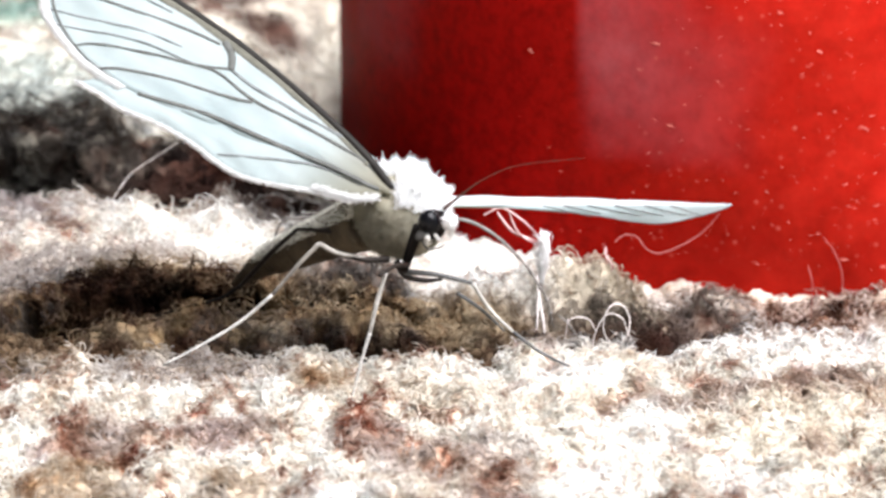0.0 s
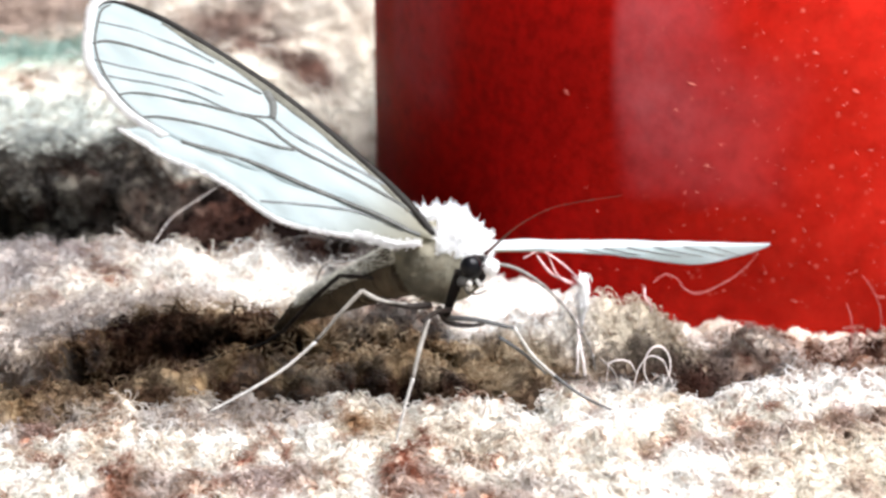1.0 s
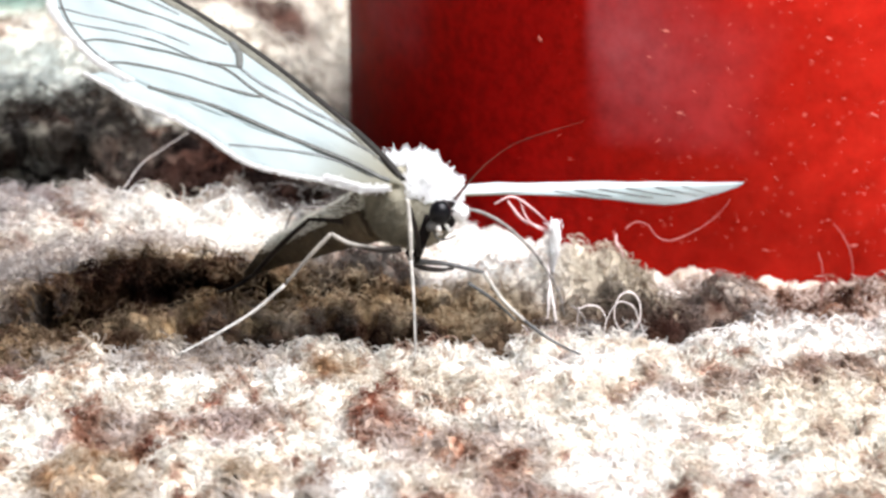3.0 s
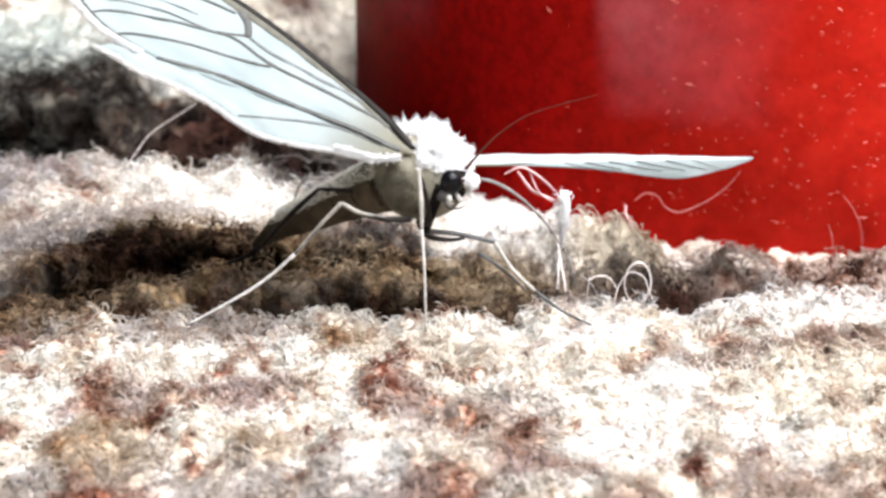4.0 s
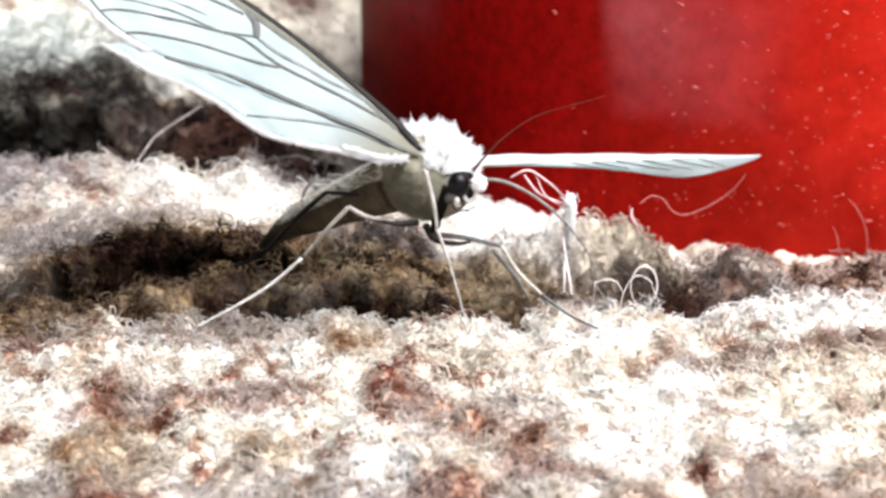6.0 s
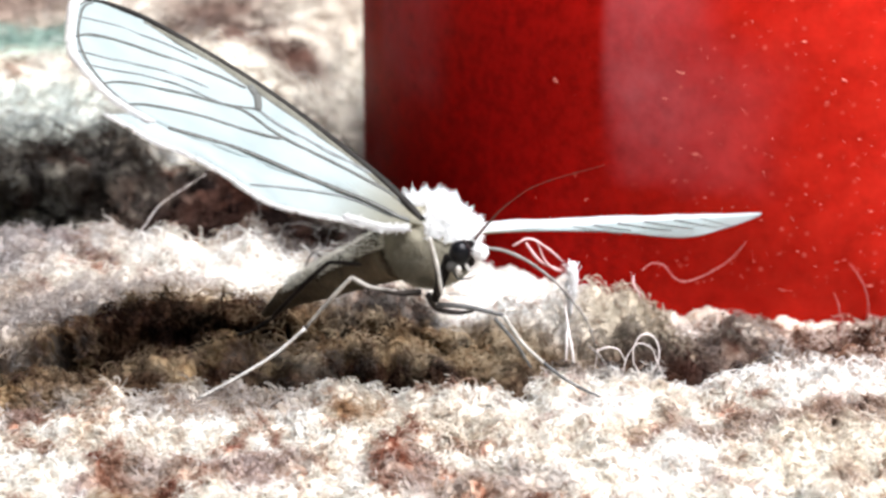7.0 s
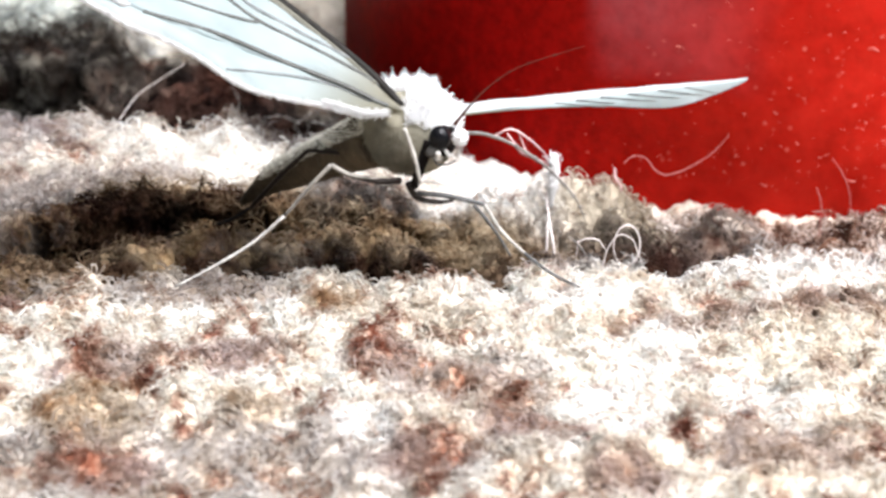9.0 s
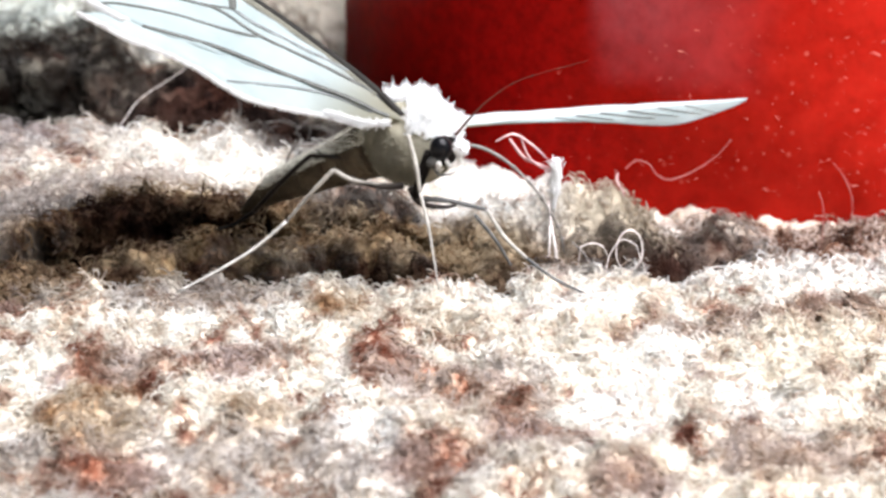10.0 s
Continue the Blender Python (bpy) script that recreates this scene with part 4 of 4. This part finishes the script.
    made["foot"] = add("foot", tube([(0, 0, 0), (1.8, 0, 0.05), (5.0, 0, -0.05)], [0.08, 0.065, 0.04], 20, 8), PALELEG, moth, "long pale fore foot")
    made["far_shin"] = add("shin", tube([(0, 0, 0), (1.6, 0, 0.1), (3.2, 0, 0)], [0.10, 0.09, 0.055], 18, 8), GREYLEG, moth, "grey fore shin of the far side")
    return moth, made


moth, parts = build_moth()


# ---- stray lint ----
def strand(name, points, radius, label, mat=LINT):
    ob = mesh_object(name, *tube(points, [radius * 0.7, radius, radius, radius * 0.5], 40, 6), mat)
    return tagged(ob, label, "fibre", "stray fibres on the rug")


def build_lint():
    s = lambda x, y, up=0.2: (x, y, float(surface(x, y)[0]) + up)
    strand("wool_loop", [(10.75 + 0.66 * math.cos(a), 2.9 + 0.15 * math.sin(a), 1.1 + 1.05 * math.sin(a)) for a in np.linspace(-2.4, 4.0, 14)], 0.042, "pale wool fibre curled into a loop on the rug")
    strand("wool_loop", [s(8.1, 3.2, 0.0)] + [(8.9 + 0.62 * math.cos(a), 2.9, 1.05 + 0.42 * math.sin(a)) for a in np.linspace(3.1, 0.2, 7)] + [(9.75, 2.8, 0.7)], 0.034, "small curl of pale wool on the rug")
    strand("wool_loop", [s(9.5, 2.4, 0.0), (9.75, 2.6, 1.0), (10.3, 2.7, 1.75), (11.0, 2.7, 1.5), (11.25, 2.7, 0.9), s(11.9, 2.6, 0.0)], 0.03, "thin arched wool fibre over the rug")
    strand("hair_fibre", [s(11.3, 11.0, 0.0), (11.25, 11.0, 0.8), (11.0, 11.0, 1.7), (10.85, 11.0, 2.4)], 0.035, "short pale fibre standing before the red tin", PINKLINT)
    strand("hair_fibre", [(11.6, 12.2, 2.0), (12.2, 12.5, 2.35), (12.9, 12.5, 2.2), (13.4, 12.5, 1.55), (14.1, 12.5, 1.25), (15.1, 12.5, 1.6), (16.2, 12.5, 2.3), (16.9, 12.5, 3.0), (17.35, 12.5, 3.65)], 0.03, "thin pale fibre curling up before the red tin", PINKLINT)
    strand("hair_fibre", [s(-18.0, 21.0, 0.0), (-17.3, 21.6, 1.4), (-16.5, 22.0, 2.4), (-15.2, 22.0, 3.35), (-13.6, 22.0, 4.4)], 0.03, "thin pale hair rising from the rug")
    strand("hair_fibre", [(7.1, 8.6, 1.6), (7.2, 7.0, 0.6), (7.4, 6.0, -0.5), s(7.5, 5.8, 0.0)], 0.07, "bent pale fibre below the lint tuft")
    strand("hair_fibre", [(7.1, 7.0, 0.7), (7.05, 6.3, -0.2), s(7.0, 6.0, 0.0)], 0.06, "bent pale fibre below the lint tuft")
    strand("hair_fibre", [(7.9, 3.2, 1.4), (8.4, 3.0, 1.0), (8.8, 3.0, 0.4), s(9.4, 3.0, 0.0)], 0.05, "thin grey fibre lying over the wool", ANTENNA)
    strand("hair_fibre", [(4.2, 8.0, 5.0), (5.1, 8.0, 5.4), (6.1, 8.2, 4.75), (7.1, 9.0, 3.6)], 0.06, "pinkish fibre arching from the lint tuft", PALEPINK)
    strand("hair_fibre", [(4.9, 8.0, 5.15), (5.5, 8.1, 4.3), (6.0, 8.3, 3.85), (7.1, 9.0, 3.2)], 0.08, "pinkish fibre arching from the lint tuft", PALEPINK)
    strand("hair_fibre", [(5.5, 8.1, 5.2), (5.9, 8.1, 4.2), (6.4, 8.4, 3.6), (7.1, 9.1, 3.0)], 0.05, "pinkish fibre arching from the lint tuft", PALEPINK)
    strand("hair_fibre", [s(22.3, 10.0, 0.0), (22.2, 10.0, 0.5), (21.9, 10.2, 1.5)], 0.025, "short pinkish fibre standing before the red tin", PINKLINT)
    strand("hair_fibre", [s(-7.5, 10.0, 0.0), (-6.8, 10.0, 3.0), (-5.4, 9.6, 4.2), (-4.0, 9.4, 4.0)], 0.06, "grey fibre in the shade under the wings", ANTENNA)
    web = "brownish wool fibre strung across the dark hollow under the wing"
    strand("hair_fibre", [s(-11.7, 31.0, -0.1), (-11.68, 31.0, -2.25), (-11.5, 31.0, -1.45), (-11.4, 31.0, -0.66), (-11.9, 31.0, 0.2)], 0.036, web, ANTENNA)
    strand("hair_fibre", [s(-10.3, 31.0, -0.1), (-9.92, 31.0, -2.36), (-9.34, 31.0, -1.96), (-8.4, 31.0, -1.91), (-7.47, 31.0, -2.27), (-6.71, 31.0, -1.71), (-5.4, 31.0, -1.94), s(-4.6, 31.0, -0.1)], 0.036, web, ANTENNA)
    strand("hair_fibre", [(-7.47, 31.0, -2.27), (-7.32, 29.0, -1.6), (-7.7, 29.0, -1.96), (-7.27, 29.0, -2.59), s(-6.6, 29.0, -0.1)], 0.034, web, ANTENNA)
    strand("hair_fibre", [s(-7.0, 28.0, -0.1), (-6.7, 28.0, -1.68), (-5.78, 28.0, -1.36), (-4.87, 28.0, -1.9), (-5.36, 28.0, -2.37), s(-6.9, 28.0, -0.1)], 0.034, web, ANTENNA)
    strand("hair_fibre", [s(25.4, 15.2, -0.1), (25.25, 15.2, -1.19), (24.92, 15.2, -0.14), (24.42, 15.2, 0.72), (23.91, 15.2, 1.31)], 0.028, "wavy pinkish fibre clinging to the red tin", PINKLINT)
    strand("hair_fibre", [s(11.3, 10.5, -0.1), (11.32, 10.5, 1.31), (10.97, 10.5, 1.85), (11.0, 10.8, 2.3)], 0.06, "pale crimped fibre rising from the heaped wool", PALEPINK)
    rng = np.random.default_rng(5)
    base = np.array((7.35, 8.6, 1.7))
    up = [base + np.array((rng.normal(0, 0.17), rng.normal(0, 0.15), h)) for h in rng.uniform(0.1, 2.1, 420)]
    tuft = mesh_object("lint_tuft", *joined([tube([base - (0, 0, 0.9), base + (0.08, 0, 0.6), base + (0.12, 0, 1.5), base + (0.05, 0, 2.15)], [0.12, 0.30, 0.30, 0.18], 14, 10), hairs(up, [rng.normal(0, 1, 3) for _ in up], 0.30, 0.03, (0, 0, 0), rng)]), WHITELINT)
    tagged(tuft, "white tuft of lint standing up from the wool", "lint")


build_lint()


# ---- what moves ----
def swing(base, angle, axis=(0, 1, 0)):
    """The base pose, turned about its own root by an angle in degrees."""
    return Matrix.Translation(base.translation) @ Matrix.Rotation(radians(angle), 4, Vector(axis)) @ Matrix.Translation(-base.translation) @ base


def reach(start, end):
    """A pose at start (millimetres) whose x points to end."""
    a, b = Vector(start), Vector(end)
    x = (b - a).normalized()
    y = Vector((0, 0, 1)).cross(x).normalized()
    z = x.cross(y)
    m = Matrix((x, y, z)).transposed().to_4x4()
    m.translation = a * MM
    return m


def motions():
    # seconds, body shift along x and z, swing and twist of the near wings and swing of the far wing in degrees, head drop
    BODY = [
        (0, 0, -0.03, -0.03, -17.2, 0, 0),
        (0.5, 0, 0, -0.8, -14.8, 0, 0),
        (1, 0, 0.03, -0.1, -14.5, 0, 0),
        (1.25, 0.02, 0.05, 0.2, -16, 0, 0),
        (1.5, 0.2, 0.39, 0.55, -19, 2, -0.35),
        (2, 0.18, 0.15, 0.48, -9.6, 1.8, -0.1),
        (2.5, 0, -0.06, -1.2, -7.1, 1.9, 0),
        (4, -0.02, -0.07, -2.2, -9.0, 1.1, 0),
        (4.25, 0, 0, -2.2, -9.7, 0.9, 0),
        (4.5, 0, 0.08, -2.2, -10.4, 3.4, -0.3),
        (5, 0.02, 0.05, -2.3, -10, 0.1, 0),
        (5.5, 0, 0, -2.1, -8.9, 0.3, 0),
        (6.8, 0, 0.2, -2.3, -5.5, 3.6, -0.1),
        (7, -0.03, 0.12, -2.5, -4.5, 3.2, 0),
        (7.5, -0.12, 0, -3.77, -0.1, 3.8, 0),
        (8, -0.13, -0.08, -3.8, -7.3, 4.2, 0),
        (8.5, -0.12, -0.02, -4.6, -2.5, 4.1, 0),
        (9, -0.08, 0.23, -2.9, -5, 7.6, 0),
        (9.5, -0.12, 0.13, -3.0, -5, 6.8, 0),
        (10, -0.15, -0.02, -4.8, -0.6, 5.7, 0),
    ]
    walk(moth, [(t, pose(dx * MM, 0, dz * MM)) for t, dx, dz, *_ in BODY])
    for ob in parts["still"]:
        walk(ob, [(t, pose(-dx * MM, 0, -dz * MM)) for t, dx, dz, *_ in BODY])
    base = parts["near_wing_base"]
    for key, below in (("forewing", 0), ("hindwing", -0.12)):
        under = Matrix.Translation((0, 0, below * MM))
        walk(parts[key], [(row[0], swing(base @ Matrix.Rotation(radians(row[4]), 4, "X") @ under, row[3])) for row in BODY])
    for key, turn in (("far_upper", 0), ("far_lower", 68)):
        m = parts["far_wing_base"] @ Matrix.Rotation(radians(turn), 4, "X")
        walk(parts[key], [(t, Matrix.Translation((0, 0, 0.045 * b * MM)) @ swing(m, -0.97 * b)) for t, _, _, _, _, b, _ in BODY])
    walk(parts["head"], [(t, pose(0, 0, drop * MM)) for t, *_, drop in BODY])

    # antennae: seconds and tilt
    UP = [(0, 8), (0.5, 7), (1, 5), (1.3, 5), (1.5, 19), (2, 15), (2.5, -4), (4, -2), (4.5, 17), (5, -1), (5.5, -4), (6.8, 2), (7, -2), (7.5, -3), (8.5, -7), (9, -4), (10, -2)]
    base = Matrix.Translation(Vector((1.95, -0.9, 8.45)) * MM)
    walk(parts["antenna_up"], [(t, swing(base, a)) for t, a in UP])
    DOWN = [(0, 0), (1, 0), (1.5, -22), (2, -4), (2.5, 0), (4.25, 0), (4.5, -14), (5, 4), (5.5, 0), (6.8, -14), (7, -6), (7.5, 0), (8.5, 0), (9, -12), (9.5, -12), (10, 0)]
    base = Matrix.Translation(Vector((2.2, -1.5, 8.25)) * MM)
    walk(parts["antenna_down"], [(t, swing(base, a)) for t, a in DOWN])

    # near fore leg: knee, ankle and toe by time; the thigh spans from the hip to the knee
    hip = (0.35, -0.7, 5.6)
    LOW, HIGH = (-0.65, -3.0, 6.1), (-0.2, -2.1, 8.9)

    def stretched(t, knee, toe):
        return t, knee, tuple(Vector(knee).lerp(Vector(toe), 2.9 / math.dist(knee, toe))), toe

    def folded(t, knee, ankle):
        return t, knee, ankle, (ankle[0] + 1.4, ankle[1] + 4.3, ankle[2] - 1.8)

    LEG = [
        stretched(0, LOW, (-2.3, -3.9, -0.3)), stretched(1.25, LOW, (-2.3, -3.9, -0.3)), folded(1.5, (-0.39, -2.1, 8.64), (0.5, -1.8, 5.9)), folded(2, (-0.07, -2.1, 8.15), (0.37, -1.8, 5.3)),
        stretched(2.25, HIGH, (0.3, -2.6, 0.8)), stretched(2.5, HIGH, (0.25, -2.8, 0.6)), stretched(4.25, HIGH, (0.25, -2.8, 0.6)), folded(4.5, (-0.31, -2.1, 8.2), (0.83, -1.8, 5.54)),
        folded(5, (-0.31, -2.1, 8.6), (0.26, -1.8, 5.8)), stretched(5.2, HIGH, (1.6, -1.9, 1.2)), stretched(5.5, HIGH, (1.35, -2.0, 1.2)), stretched(5.9, HIGH, (1.15, -2.0, 1.2)),
        folded(6.3, (-0.35, -2.1, 8.5), (0.4, -1.8, 5.7)), folded(6.8, (-0.35, -2.1, 8.6), (0.39, -1.8, 5.7)), folded(7, (-0.13, -2.1, 9.0), (0.46, -1.8, 6.1)), stretched(7.2, HIGH, (1.6, -1.9, 1.2)), stretched(7.5, HIGH, (1.35, -2.0, 1.2)), stretched(8.5, HIGH, (1.35, -2.0, 1.2)),
        folded(8.8, (-0.32, -2.1, 8.6), (0.42, -1.8, 5.9)), folded(9, (-0.32, -2.1, 8.7), (0.42, -1.8, 6.0)), folded(9.5, (-0.31, -2.1, 8.8), (0.46, -1.8, 6.1)), stretched(9.8, HIGH, (1.7, -1.9, 1.3)), stretched(10, HIGH, (1.35, -2.0, 1.2)),
    ]
    walk(parts["thigh"], [(t, reach(hip, knee)) for t, knee, _, _ in LEG])
    walk(parts["shin"], [(t, reach(knee, ankle)) for t, knee, ankle, _ in LEG])
    walk(parts["foot"], [(t, reach(ankle, toe)) for t, _, ankle, toe in LEG])
    A, B = ((2.7, -0.1, 3.95), (4.9, 0.4, 1.9)), ((3.0, -0.3, 4.25), (4.75, -0.2, 1.7))
    FAR = [(0, *A), (4.3, *A), (4.8, *B), (10, *B)]
    walk(parts["far_shin"], [(t, reach(a, b)) for t, a, b in FAR])


motions()
